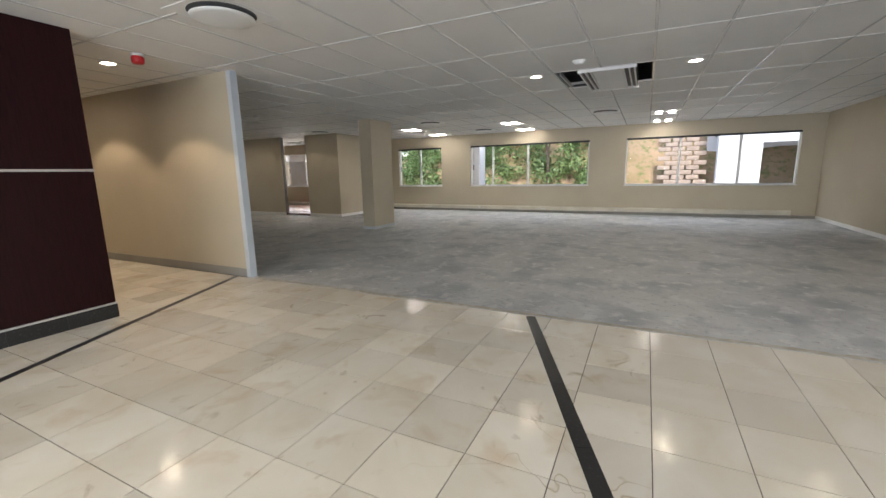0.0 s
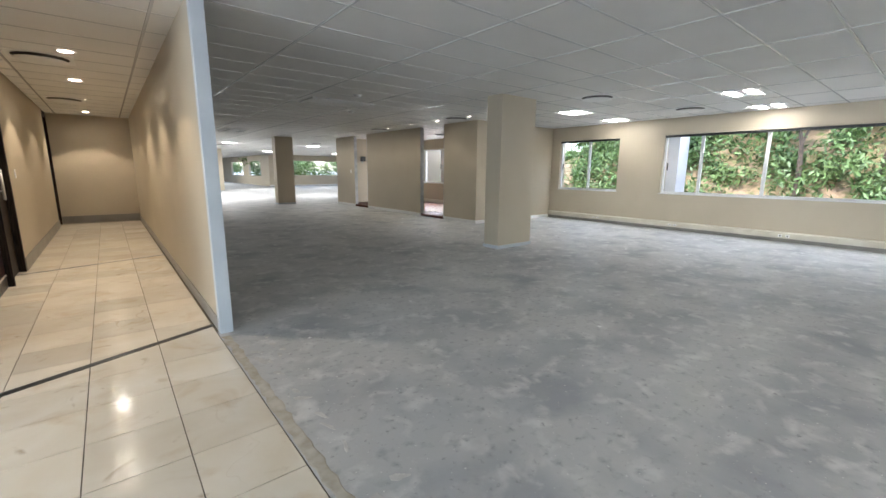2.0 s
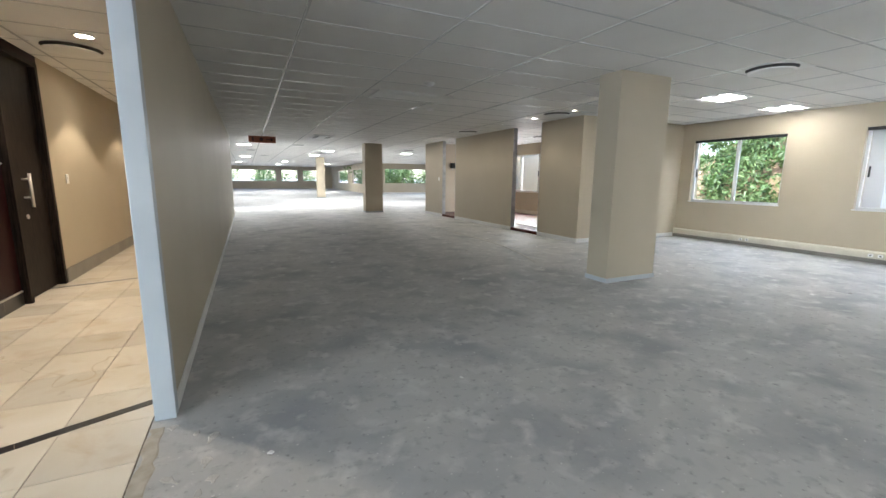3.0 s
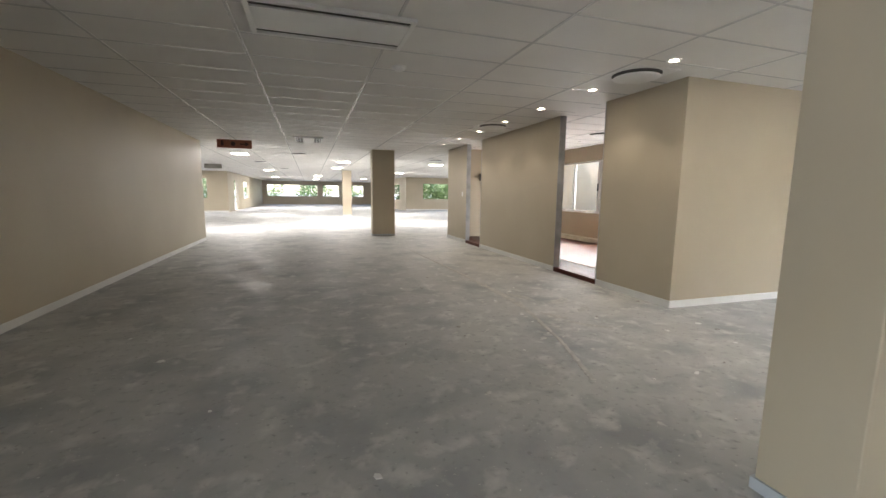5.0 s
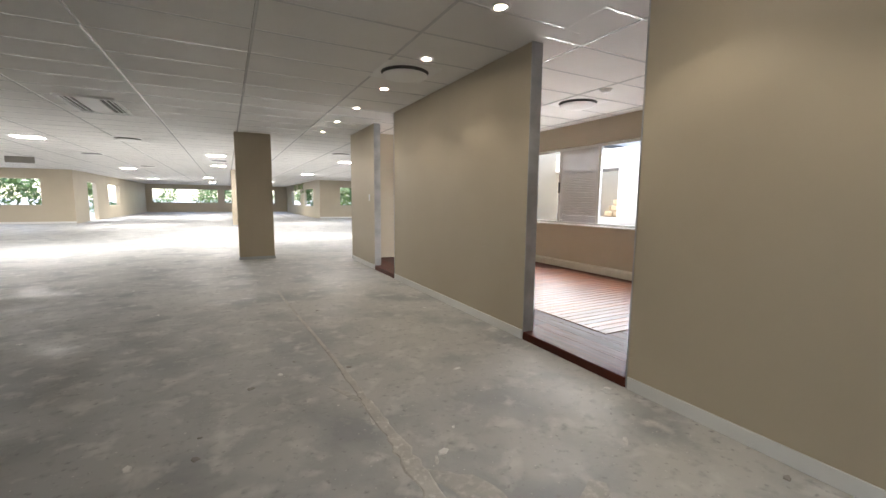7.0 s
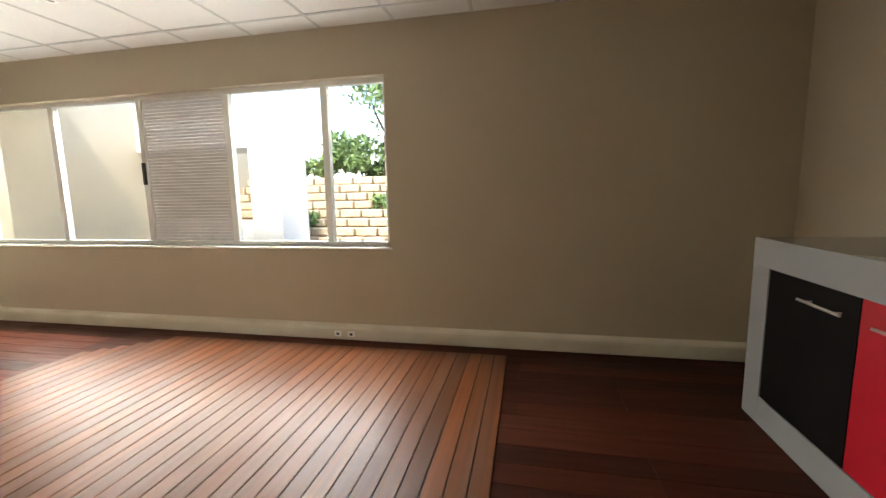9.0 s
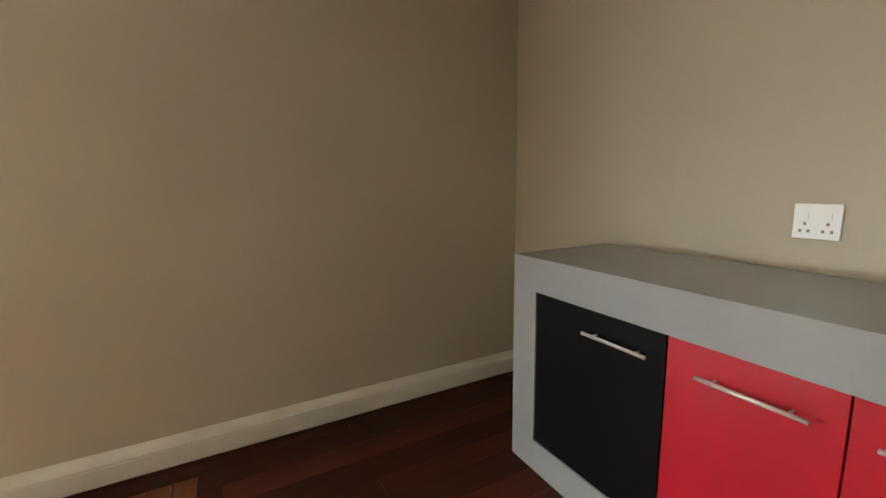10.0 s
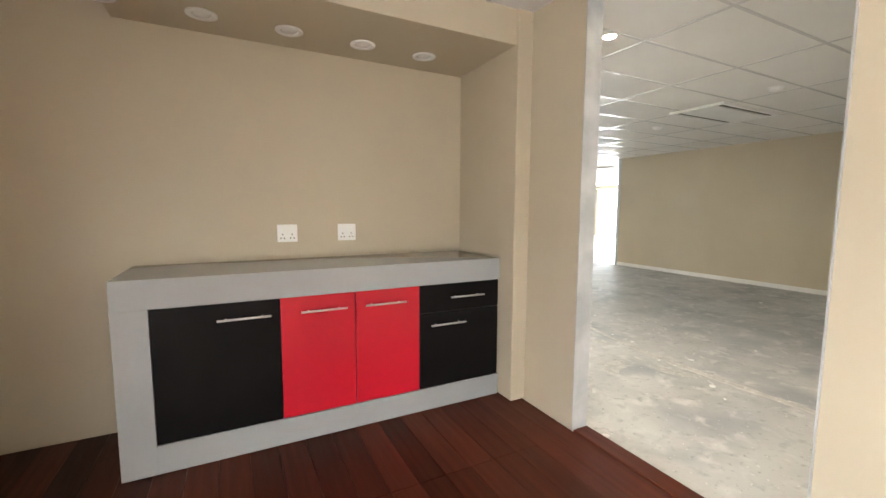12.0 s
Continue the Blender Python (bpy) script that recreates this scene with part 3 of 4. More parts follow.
for i in range(8):
    y = 7.84 + 1.2 * i
    if i == 0:
        small.location = (9.72, y, H)
    else:
        copy_thing(small, pose(9.72, y, H))
    lamp_spot(9.72, y, H - 0.03, 2.6 * LAMPS, (1.0, 0.88, 0.72), 112, 0.5)


def diffuser(dome, label):
    d = thing("air_diffuser", (0, 0, H), label, "air diffuser", "round ceiling diffusers")
    bm = box(-0.296, 0.296, -0.296, 0.296, -0.006, -0.001)
    part("plate", bm, M_WHITE, d)
    # Dark plate above the hanging disc: the gap's shade put in as colour.
    part("throat_shade", lathe([(0, -0.0075), (0.245, -0.0075), (0.252, -0.006), (0, -0.006)], 48), M_VOIDSHADE, d, "dark plate painting the shaded gap behind the disc")
    lift = 0.03 if dome else 0.0
    part("disc", lathe([(0, -0.062 - lift), (0.12, -0.058 - lift * 0.8), (0.20, -0.048 - lift * 0.3), (0.235, -0.040), (0.238, -0.034), (0.22, -0.034), (0, -0.034)], 48), M_WHITE, d)
    return d


dif = diffuser(False, "round white air diffuser with darkened shade gap in a ceiling panel")
spots = [(2.39, 2.60), (9.67, 4.58), (10.05, 0.40), (12.15, 4.04), (9.74, 8.34), (9.70, 11.93), (2.56, 7.40), (2.55, 11.2), (6.05, 19.5), (7.8, 24.5), (4.4, 24.0), (11.0, 20.0), (5.1, 29.0)]
for i, (x, y) in enumerate(spots):
    if i == 0:
        dif.location = (x, y, H)
    else:
        copy_thing(dif, pose(x, y, H))
dome = diffuser(True, "round domed white air diffuser over the timber floor")
dome.location = (12.26, 12.0, H)

det = thing("smoke_detector", (7.27, 8.97, H), "round white smoke detector on the ceiling", "smoke detector", "ceiling detectors")
part("base", lathe([(0, 0), (0.075, 0), (0.075, -0.012), (0, -0.012)], 28), M_WHITE, det)
part("head", lathe([(0.06, -0.012), (0.055, -0.03), (0.03, -0.042), (0, -0.042)], 28), M_SOCKET, det)
for x, y in ((5.35, 0.30), (6.46, 7.11), (12.05, 11.35)):
    copy_thing(det, pose(x, y, H))
for x, y in ((12.54, 13.16), (12.65, 10.78)):
    p = thing("ceiling_sensor", (x, y, H), "small white square sensor in the ceiling panel", "sensor", "ceiling sensors")
    part("plate", box(-0.05, 0.05, -0.035, 0.035, -0.008, 0, 0.003), M_SOCKET, p)
    part("lens", box(-0.025, 0.025, -0.012, 0.012, -0.011, -0.008), M_GREYSK, p)


def cassette(x, y, lx, ly, label, slots_x=True):
    """A ceiling cassette: frame, central grille and dark outlet slots at two ends."""
    c = thing("air_conditioner", (x, y, H), label, "air conditioner", "ceiling cassettes")
    fr = 0.04
    for q in ((-lx / 2, lx / 2, -ly / 2, -ly / 2 + fr), (-lx / 2, lx / 2, ly / 2 - fr, ly / 2), (-lx / 2, -lx / 2 + fr, -ly / 2 + fr, ly / 2 - fr), (lx / 2 - fr, lx / 2, -ly / 2 + fr, ly / 2 - fr)):
        part("frame_bar", box(*q, -0.03, 0.0, 0.004), M_WHITE, c)
    # Near-black sheet behind the grille paints the shade inside the outlets.
    part("backing", box(-lx / 2 + fr, lx / 2 - fr, -ly / 2 + fr, ly / 2 - fr, -0.008, -0.004), M_DARK, c)
    if slots_x:
        part("grille", box(-lx / 2 + 0.2, lx / 2 - 0.2, -ly / 2 + fr, ly / 2 - fr, -0.026, -0.010, 0.003), M_WHITE, c)
        for s in (-1, 1):
            for k in (0.075, 0.135):
                part("louvre", box(s * (lx / 2 - k) - 0.006, s * (lx / 2 - k) + 0.006, -ly / 2 + fr, ly / 2 - fr, -0.022, -0.012), M_WHITE, c)
    else:
        part("grille", box(-lx / 2 + fr, lx / 2 - fr, -ly / 2 + 0.12, ly / 2 - 0.12, -0.026, -0.010, 0.003), M_WHITE, c)
        for s in (-1, 1):
            # Louvre takes the void's shade colour so the slot reads dark.
            part("louvre", box(-lx / 2 + fr, lx / 2 - fr, s * (ly / 2 - 0.08) - 0.005, s * (ly / 2 - 0.08) + 0.005, -0.02, -0.012), M_VOIDSHADE, c)
    return c


cassette(6.55, 8.09, 1.22, 0.66, "white ceiling cassette unit with two dark outlet slots", False)
cassette(6.36, 15.5, 0.66, 1.15, "white ceiling cassette unit with dark end slots")


def open_cassette():
    """The big unit by the entrance: a flat centre panel between two slotted outlets, beside a gap where a panel is missing."""
    c = thing("air_conditioner", (6.57, 0.0, H), "white ceiling cassette with dark slots beside a missing panel", "air conditioner", "ceiling cassettes")
    part("body", box(-0.70, 0.72, -0.14, 0.22, -0.03, 0.16, 0.006), M_WHITE, c)
    for s, (a, b) in ((1, (0.22, 0.38)), (-1, (-0.30, -0.14))):
        # Dark block fills the slot, its shade put in as colour.
        part("slot", box(-0.70, 0.72, a + 0.002, b, -0.006, 0.10), M_DARK, c, "dark block painting the shaded outlet slot")
        for k in (0.012, 0.075, 0.145):
            part("louvre", box(-0.70, 0.72, a + k - 0.006, a + k + 0.010, -0.040, -0.006, 0.002), M_WHITE, c)
    for x in (-0.715, 0.72):
        part("end_cap", box(x, x + 0.015, -0.31, 0.39, -0.035, 0.04), M_WHITE, c)
    part("missing_panel_edge", box(-0.56, 0.55, 0.632, 0.645, -0.003, 0.05), M_TBAR, c)
    part("duct_strut", box(0.30, 0.34, 0.40, 0.63, 0.03, 0.06), M_ALU, c)
    return c


open_cassette()


def troffer(x, y, lit, energy, label):
    f = thing("ceiling_light", (x, y, H), label, "ceiling light", "twin tube ceiling lights")
    for s in (-1, 1):
        part("frame_bar", box(-0.30, 0.30, s * 0.29 - 0.01, s * 0.29 + 0.01, -0.012, -0.002), M_WHITE, f)
        part("frame_bar", box(s * 0.29 - 0.01, s * 0.29 + 0.01, -0.28, 0.28, -0.012, -0.002), M_WHITE, f)
        part("tube_cover", box(-0.24, 0.24, s * 0.13 - 0.06, s * 0.13 + 0.06, -0.016, -0.004, 0.004), M_TUBE, f, "glowing light strip")
    part("reflector", box(-0.28, 0.28, -0.28, 0.28, -0.004, -0.002), M_WHITE, f)
    if energy:
        l = bpy.data.lights.new("tube_lamp", "AREA")
        l.shape, l.size, l.size_y, l.energy, l.color = "RECTANGLE", 0.5, 0.4, energy * LAMPS, (1.0, 0.95, 0.88)
        o = new("tube_lamp", l)
        o.location = (x, y, H - 0.022)
    return f


for x, y in ((10.92, 5.86), (12.75, 5.92), (10.95, 2.83), (12.85, 2.92), (10.95, -0.8), (12.8, -0.8)):
    troffer(x, y, True, 0.8, "recessed twin strip ceiling light, lit, by the windows")
for x, y in ((7.75, 22.6), (7.75, 27.0), (4.1, 20.4), (4.1, 31.0), (11.8, 22.5), (11.8, 30.5), (17, 24), (17, 31), (-2, 22), (-2, 29), (-8, 26), (7.0, 38), (7.0, 46), (3.6, 42), (11, 42)):
    troffer(x, y, True, 25, "recessed twin strip ceiling light, lit, in the far hall")


def exit_sign(x, y, z, w, marks, label, mat):
    e = thing("exit_sign", (x, y, z), label, "exit sign", "hanging signs")
    part("face", box(-w / 2, w / 2, -0.012, 0.012, 0, 0.2, 0.004), mat, e)
    for s in (-1, 1):
        part("hanger", rod((s * w * 0.4, 0, 0.2), (s * w * 0.4, 0, H - z), 0.004, 8), M_ALU, e)
    if marks:
        part("figure", box(-0.30, -0.24, -0.015, -0.012, 0.05, 0.15), M_SIGNMARK, e)
        part("figure_head", box(-0.285, -0.255, -0.015, -0.012, 0.155, 0.18), M_SIGNMARK, e)
        dd = lathe([(0, 0), (0.055, 0), (0.055, 0.003), (0, 0.003)], 20)
        bmesh.ops.rotate(dd, verts=dd.verts, matrix=Matrix.Rotation(radians(90), 3, "X"))
        bmesh.ops.translate(dd, verts=dd.verts, vec=(-0.03, -0.012, 0.10))
        part("disc", dd, M_SIGNMARK, e)
        bm = bmesh.new()
        pts = [(0.12, 0.085), (0.24, 0.085), (0.24, 0.045), (0.33, 0.1), (0.24, 0.155), (0.24, 0.115), (0.12, 0.115)]
        fr = [bm.verts.new((px, -0.015, pz)) for px, pz in pts]
        bk = [bm.verts.new((px, -0.012, pz)) for px, pz in pts]
        bm.faces.new(fr)
        for i in range(7):
            j = (i + 1) % 7
            bm.faces.new((fr[i], bk[i], bk[j], fr[j]))
        part("arrow", bm, M_SIGNMARK, e)
    return e


exit_sign(4.62, 16.0, 2.36, 0.78, True, "brown hanging sign with figure, disc and arrow", M_SIGN)
exit_sign(2.25, 25.6, 2.33, 0.7, False, "dark grey hanging sign in the far hall", M_GREYSK)


# ---- side room ----
single("alcove_pier", box(10.42, 10.535, 8.33, 9.06, DECK, H + 0.01, 0.008), M_WALL, "beige plastered pier beside the sideboard", "pier", kind="structure")
SOFFIT_END = 12.70
single("soffit", box(10.535, SOFFIT_END, 8.33, 9.045, 2.385, H + 0.01, 0.004), M_WALL, "lowered beige soffit over the sideboard", "soffit", kind="structure")
sd = downlight(2.385, False, "round white recessed downlight, unlit, in the soffit", 0.055)
for i, x in enumerate((12.70, 12.262, 11.825, 11.39, 10.97)):
    if i == 0:
        sd.location = (x, 8.60, 2.385)
    else:
        copy_thing(sd, pose(x, 8.60, 2.385))


def double_socket(x, z):
    s = thing("wall_socket", (x, 8.33, z), "white double wall socket above the sideboard", "socket", "sockets")
    part("plate", box(-0.063, 0.063, 0, 0.009, -0.058, 0.058, 0.003), M_SOCKET, s)
    for k in (-0.03, 0.03):
        part("switch", box(k - 0.009, k + 0.009, 0.009, 0.013, 0.008, 0.03), M_SOCKET, s)
        for dx, dz in ((0, -0.008), (-0.011, -0.032), (0.011, -0.032)):
            part("pin_hole", box(k + dx - 0.004, k + dx + 0.004, 0.009, 0.0095, dz - 0.005, dz + 0.005), M_GREYSK, s)
    return s


double_socket(11.84, 1.20)
double_socket(11.446, 1.20)


def sideboard():
    """Grey framed counter with black and red fronts; its right end meets the pier."""
    x0, x1, yb, yf, z0, z1 = 10.54, 12.675, 8.335, 8.912, DECK, 1.032
    s = thing("sideboard", ((x0 + x1) / 2, yb, z0), "grey laminate sideboard with black and red doors below sockets", "sideboard")
    ox, oy, oz = (x0 + x1) / 2, yb, z0

    def b(xa, xb, ya, yb_, za, zb, bev=0.003):
        return box(xa - ox, xb - ox, ya - oy, yb_ - oy, za - oz, zb - oz, min(bev, 0.0012))
    part("top", b(x0, x1, yb, yf, 0.888, z1), M_GREYTOP, s)
    part("end_panel", b(12.53, x1, yb, yf, z0, 0.888), M_GREYTOP, s)
    part("plinth", b(x0, 12.53, yb, yf, z0, 0.213), M_GREYTOP, s)
    part("carcass", b(x0, 12.53, yb, yf - 0.03, 0.213, 0.888, 0), M_DARK, s)

    def handle(front, xa, xb, z):
        yh = yf + 0.028
        h = part("handle", rod((xa - ox, yh - oy, z - oz), (xb - ox, yh - oy, z - oz), 0.006), M_CHROME, front, "brushed steel bar handle")
        for x in (xa + 0.04, xb - 0.04):
            part("handle_post", rod((x - ox, yf - 0.004 - oy, z - oz), (x - ox, yh - oy, z - oz), 0.004, 8), M_CHROME, h)
    g = 0.0025
    fronts = [("door", 11.954, 12.53, 0.213, 0.888, M_BLACK, "black door", (12.00, 12.25, 0.805)),
              ("door", 11.545, 11.954, 0.213, 0.888, M_REDDOOR, "bright red door", (11.60, 11.85, 0.805)),
              ("door", 11.137, 11.545, 0.213, 0.888, M_REDDOOR, "bright red door", (11.24, 11.49, 0.805)),
              ("drawer", x0 + 0.005, 11.137, 0.705, 0.888, M_BLACK, "black drawer front", (10.68, 10.93, 0.80)),
              ("door", x0 + 0.005, 11.137, 0.213, 0.700, M_BLACK, "black door", (10.82, 11.07, 0.63))]
    for nm, xa, xb, za, zb, m, lab, (ha, hb, hz) in fronts:
        f = part(nm, b(xa + g, xb - g, yf - 0.028, yf - 0.006, za + g, zb - g, 0.0015), m, s, lab)
        handle(f, ha, hb, hz)
    return s


sideboard()


# ---- outside: paving, bank, plants, white structure ----
ground = bmesh.new()
gx, gy = 50, 60
gv = {}
for i in range(gx + 1):
    for j in range(gy + 1):
        x = W + 0.25 + (i / gx) ** 1.7 * 60
        y = -35 + 95 * j / gy
        rise = 0.0
        if y < 20:
            rise = max(0.0, min(5.5 if y < 11 else 2.0, (x - 17.2) * 0.95))
        z = -0.25 + rise + (0.25 * noise.noise((x * 0.5, y * 0.5, 0)) if rise > 0.1 else 0)
        gv[i, j] = ground.verts.new((x, y, z))
for i in range(gx):
    for j in range(gy):
        ground.faces.new((gv[i, j], gv[i + 1, j], gv[i + 1, j + 1], gv[i, j + 1]))
single("ground_bank", ground, M_EARTH, "sandy planted bank rising behind the building", "ground", kind="structure")
single("ground", box(-900, 900, -900, 900, -0.6, -0.32), M_PAVE, "open ground reaching the horizon", "ground", kind="structure")


def leaves(name, clumps, count, size, label, mat=None):
    """Many small bent leaves in uneven clumps (x, y, z, radius)."""
    g = np.random.default_rng(11)
    verts, faces = [], []
    for cx, cy, cz, cr in clumps:
        for _ in range(count):
            d = g.normal(size=3)
            d /= np.linalg.norm(d)
            p = np.array((cx, cy, cz)) + d * cr * (0.45 + 0.6 * g.random()) * (1, 1.1, 0.85)
            u = g.normal(size=3)
            u /= np.linalg.norm(u)
            v = np.cross(u, d)
            v /= np.linalg.norm(v) + 1e-6
            s = size * (0.6 + 0.9 * g.random())
            k = len(verts)
            verts += [tuple(p - u * s), tuple(p + v * s * 0.35 + d * s * 0.15), tuple(p + u * s), tuple(p - v * s * 0.35 + d * s * 0.15)]
            faces.append((k, k + 1, k + 2, k + 3))
    me = bpy.data.meshes.new(name)
    me.from_pydata(verts, [], faces)
    me.materials.append(mat or M_LEAF)
    return tagged(new(name, me), label, "foliage", kind="stuff")


r = random.Random(8)
clumps = []
for _ in range(150):
    y = r.uniform(1.4, 12)
    x = r.uniform(17.2, 21.5)
    clumps.append((x, y, max(0, (x - 17.2) * 0.95) + r.uniform(-0.2, 0.5), r.uniform(0.3, 0.75)))
for _ in range(26):
    y = r.uniform(-14, 11)
    x = r.uniform(18.6, 22.5)
    clumps.append((x, y, (x - 17.2) * 0.95 + 0.3, r.uniform(0.3, 0.6)))
clumps += [(r.uniform(19.6, 20.6), 11.5 + 0.35 * k, 1.9 + r.uniform(0, 0.25), r.uniform(0.2, 0.34)) for k in range(20)]
clumps += [(r.uniform(19.3, 20.2), r.uniform(12.6, 14.8), r.uniform(2.0, 2.75), r.uniform(0.22, 0.4)) for _ in range(14)]
clumps += [(18.25, 13.0, 1.15, 0.2), (18.3, 13.15, 1.0, 0.16), (17.9, 14.4, 0.8, 0.2)]
leaves("bank_shrubs", clumps, 190, 0.085, "dense green shrubs covering the bank")
far = [(r.uniform(-8, 26), r.uniform(60, 66), r.uniform(0.2, 3.2), r.uniform(0.7, 1.4)) for _ in range(60)]
far += [(r.uniform(-26, -20), r.uniform(16, 36), r.uniform(0.2, 3.2), r.uniform(0.7, 1.4)) for _ in range(40)]
far += [(r.uniform(-14, 1), r.uniform(38, 44), r.uniform(0.2, 3.2), r.uniform(0.7, 1.3)) for _ in range(40)]
far += [(r.uniform(14, 26), r.uniform(40, 46), r.uniform(0.2, 3.2), r.uniform(0.7, 1.3)) for _ in range(40)]
leaves("far_shrubs", far, 150, 0.17, "green shrubs beyond the far hall")


def tree(x, y, z, h, seed):
    q = random.Random(seed)
    t = thing("tree", (x, y, z), "slender tree with an open green crown on the bank", "tree", "trees on the bank")
    bm = bmesh.new()

    def limb(p, d, length, rad, depth):
        steps = 4
        ring0 = None
        for i in range(steps + 1):
            k = i / steps
            rr = rad * (1 - 0.55 * k)
            ring = [bm.verts.new(p + Vector((math.cos(a) * rr, math.sin(a) * rr, 0))) for a in (0, 1.05, 2.09, 3.14, 4.19, 5.24)]
            if ring0:
                for a in range(6):
                    bm.faces.new((ring0[a], ring0[(a + 1) % 6], ring[(a + 1) % 6], ring[a]))
            ring0 = ring
            d = (d + Vector((q.uniform(-.18, .18), q.uniform(-.18, .18), 0.05))).normalized()
            if i < steps:
                p = p + d * length / steps
            if depth and i >= 2:
                limb(p, (d + Vector((q.uniform(-1, 1), q.uniform(-1, 1), 0.2))).normalized(), length * 0.55, rr * 0.6, depth - 1)
        tips.append(p)
    tips = []
    limb(Vector((0, 0, -0.2)), Vector((0, 0, 1)), h, 0.09, 2)
    part("trunk", bm, M_BARK, t)
    cr = leaves("crown", [(p.x, p.y, p.z, q.uniform(0.35, 0.6)) for p in tips], 75, 0.08, "")
    cr.parent = t
    del cr["kind"]
    del cr["category"]
    return t


tree(18.0, 6.6, 0.6, 2.6, 1)
tree(17.9, 3.2, 0.5, 2.5, 2)
tree(19.6, 13.3, 1.75, 1.5, 3)
tree(19.0, 1.8, 1.5, 2.4, 4)


def retaining(x, y0, rows, cols, label, z=-0.25, back=0.09, length=0.4, mat=None):
    """Open-cell precast blocks stepped back up the bank, every other cell a dark planting pocket."""
    w = thing("retaining_wall", (x, y0, z), label, "retaining wall", "block retaining walls")
    me = mesh_of("block", box(-0.16, 0.16, -length / 2, length / 2, 0, 0.15, 0.02), mat or M_BLOCK)
    for j in range(rows):
        for i in range(cols):
            o = new("block", me)
            o.parent = w
            o.location = (j * back, i * 0.46 + (0.23 if j % 2 else 0), j * 0.17)
    return w


retaining(16.8, -2.2, 16, 3, "stepped precast block retaining wall on the sandy bank")
retaining(17.25, 10.6, 10, 16, "low sloping block retaining wall with small planting pockets", 0.0, 0.178, 0.415, M_SANDBLOCK)

single("pavement", box(W + 0.25, 17.0, -14, 16.4, -0.3, -0.19), M_PAVE, "pale concrete apron along the facade", "pavement", kind="structure")

# white structure beyond window three
b = thing("annex_building", (16.6, -2.6, -0.25), "white rendered annex with deep openings beyond the window", "building")
bm = bmesh.new()
bm_box(bm, 0, 0.35, -1.2, 0, 0, 4.0)
bm_box(bm, 0, 0.35, -2.6, -1.2, 0, 0.9)
bm_box(bm, 0, 0.35, -2.6, -1.2, 2.35, 4.0)
bm_box(bm, 0, 0.35, -3.4, -2.6, 0, 4.0)
bm_box(bm, 0, 0.35, -12, -3.4, 2.5, 4.0)
bm_box(bm, 0, 0.35, -12, -3.4, 0, 0.9)
bm_box(bm, 0.35, 3.0, -12, 0, 0, 0.1)
bm_box(bm, 3.0, 3.2, -12, 0, 0.1, 4.0)
part("wall", bm, M_CONCW, b)
part("roof", box(-0.2, 3.4, -12.2, 0.1, 4.0, 4.18), M_CONCW, b)
for y in (-5.2, -7.4, -9.6):
    part("pillar", box(0.0, 0.35, y - 0.25, y + 0.25, 0.9, 2.5), M_CONCW, b)

# white building across the paving from the side room
c = thing("neighbour_building", (16.0, 13.83, -0.25), "white rendered building with a wide opening behind a square pier", "building")
part("pier", box(0.0, 0.8, 0.0, 0.52, 0, 2.30, 0.01), M_CONCW, c)
part("lintel", box(0.0, 0.8, 0.0, 3.22, 2.30, 2.76, 0.01), M_CONCW, c)
part("parapet", box(0.1, 0.3, 0.52, 3.22, 0, 1.15), M_CONCW, c)
part("wall", box(0.0, 0.8, 3.22, 9.0, 0, 3.6), M_CONCW, c)
for y in (2.52, 3.14):
    part("opening_post", box(0.16, 0.24, y, y + 0.07, 1.15, 2.30, 0.005), M_WHITE, c)
part("opening_rail", box(0.16, 0.24, 2.59, 3.14, 2.05, 2.12, 0.005), M_WHITE, c)
part("opening_pane", box(0.19, 0.20, 2.59, 3.14, 1.15, 2.05), M_GLASS, c)
eave = thing("window_canopy", (W + 0.25, 10.6, 2.62), "flat white canopy slab over the side room window", "canopy")
part("slab", box(0.0, 1.15, 0.0, 6.4, 0.0, 0.16, 0.01), M_CONCW, eave)
# pier seen past window two
q = thing("facade_fin", (W + 0.25, 4.75, -0.25), "white rendered fin beside the office window", "fin")
part("fin", box(0.0, 0.55, 0.0, 0.35, 0, 3.4, 0.01), M_CONCW, q)
single("roof_slab", plan_slab(H + 0.36, H + 0.6), M_CONCW, "flat concrete roof slab over the floor", "roof", kind="structure")

# ---- loose floor debris on the screed ----
g = random.Random(21)
for i in range(70):
    x, y = g.uniform(4.0, 12.8), g.uniform(-1.5, 16)
    if i < 26:
        x, y = g.uniform(7.6, 10.2), g.uniform(5.5, 11.0)
    if x > 10.2 and y > 8.1:
        continue
    s = g.uniform(0.012, 0.04)
    bm = bmesh.new()
    n = 5
    low = [bm.verts.new((math.cos(2 * math.pi * k / n) * s * g.uniform(0.5, 1.2), math.sin(2 * math.pi * k / n) * s * g.uniform(0.4, 0.9), 0.0)) for k in range(n)]
    up = [bm.verts.new((v.co.x * 0.8, v.co.y * 0.8, 0.004)) for v in low]
    bm.faces.new(up)
    for k in range(n):
        bm.faces.new((low[k], low[(k + 1) % n], up[(k + 1) % n], up[k]))
    o = single("debris_chip", bm, M_WHITE if i % 3 else M_GREYSK, "small loose chip lying on the bare screed", "debris", "chips on the floor")
    o.location = (x, y, 0.0)
    o.rotation_euler = (0, 0, g.uniform(0, 6))

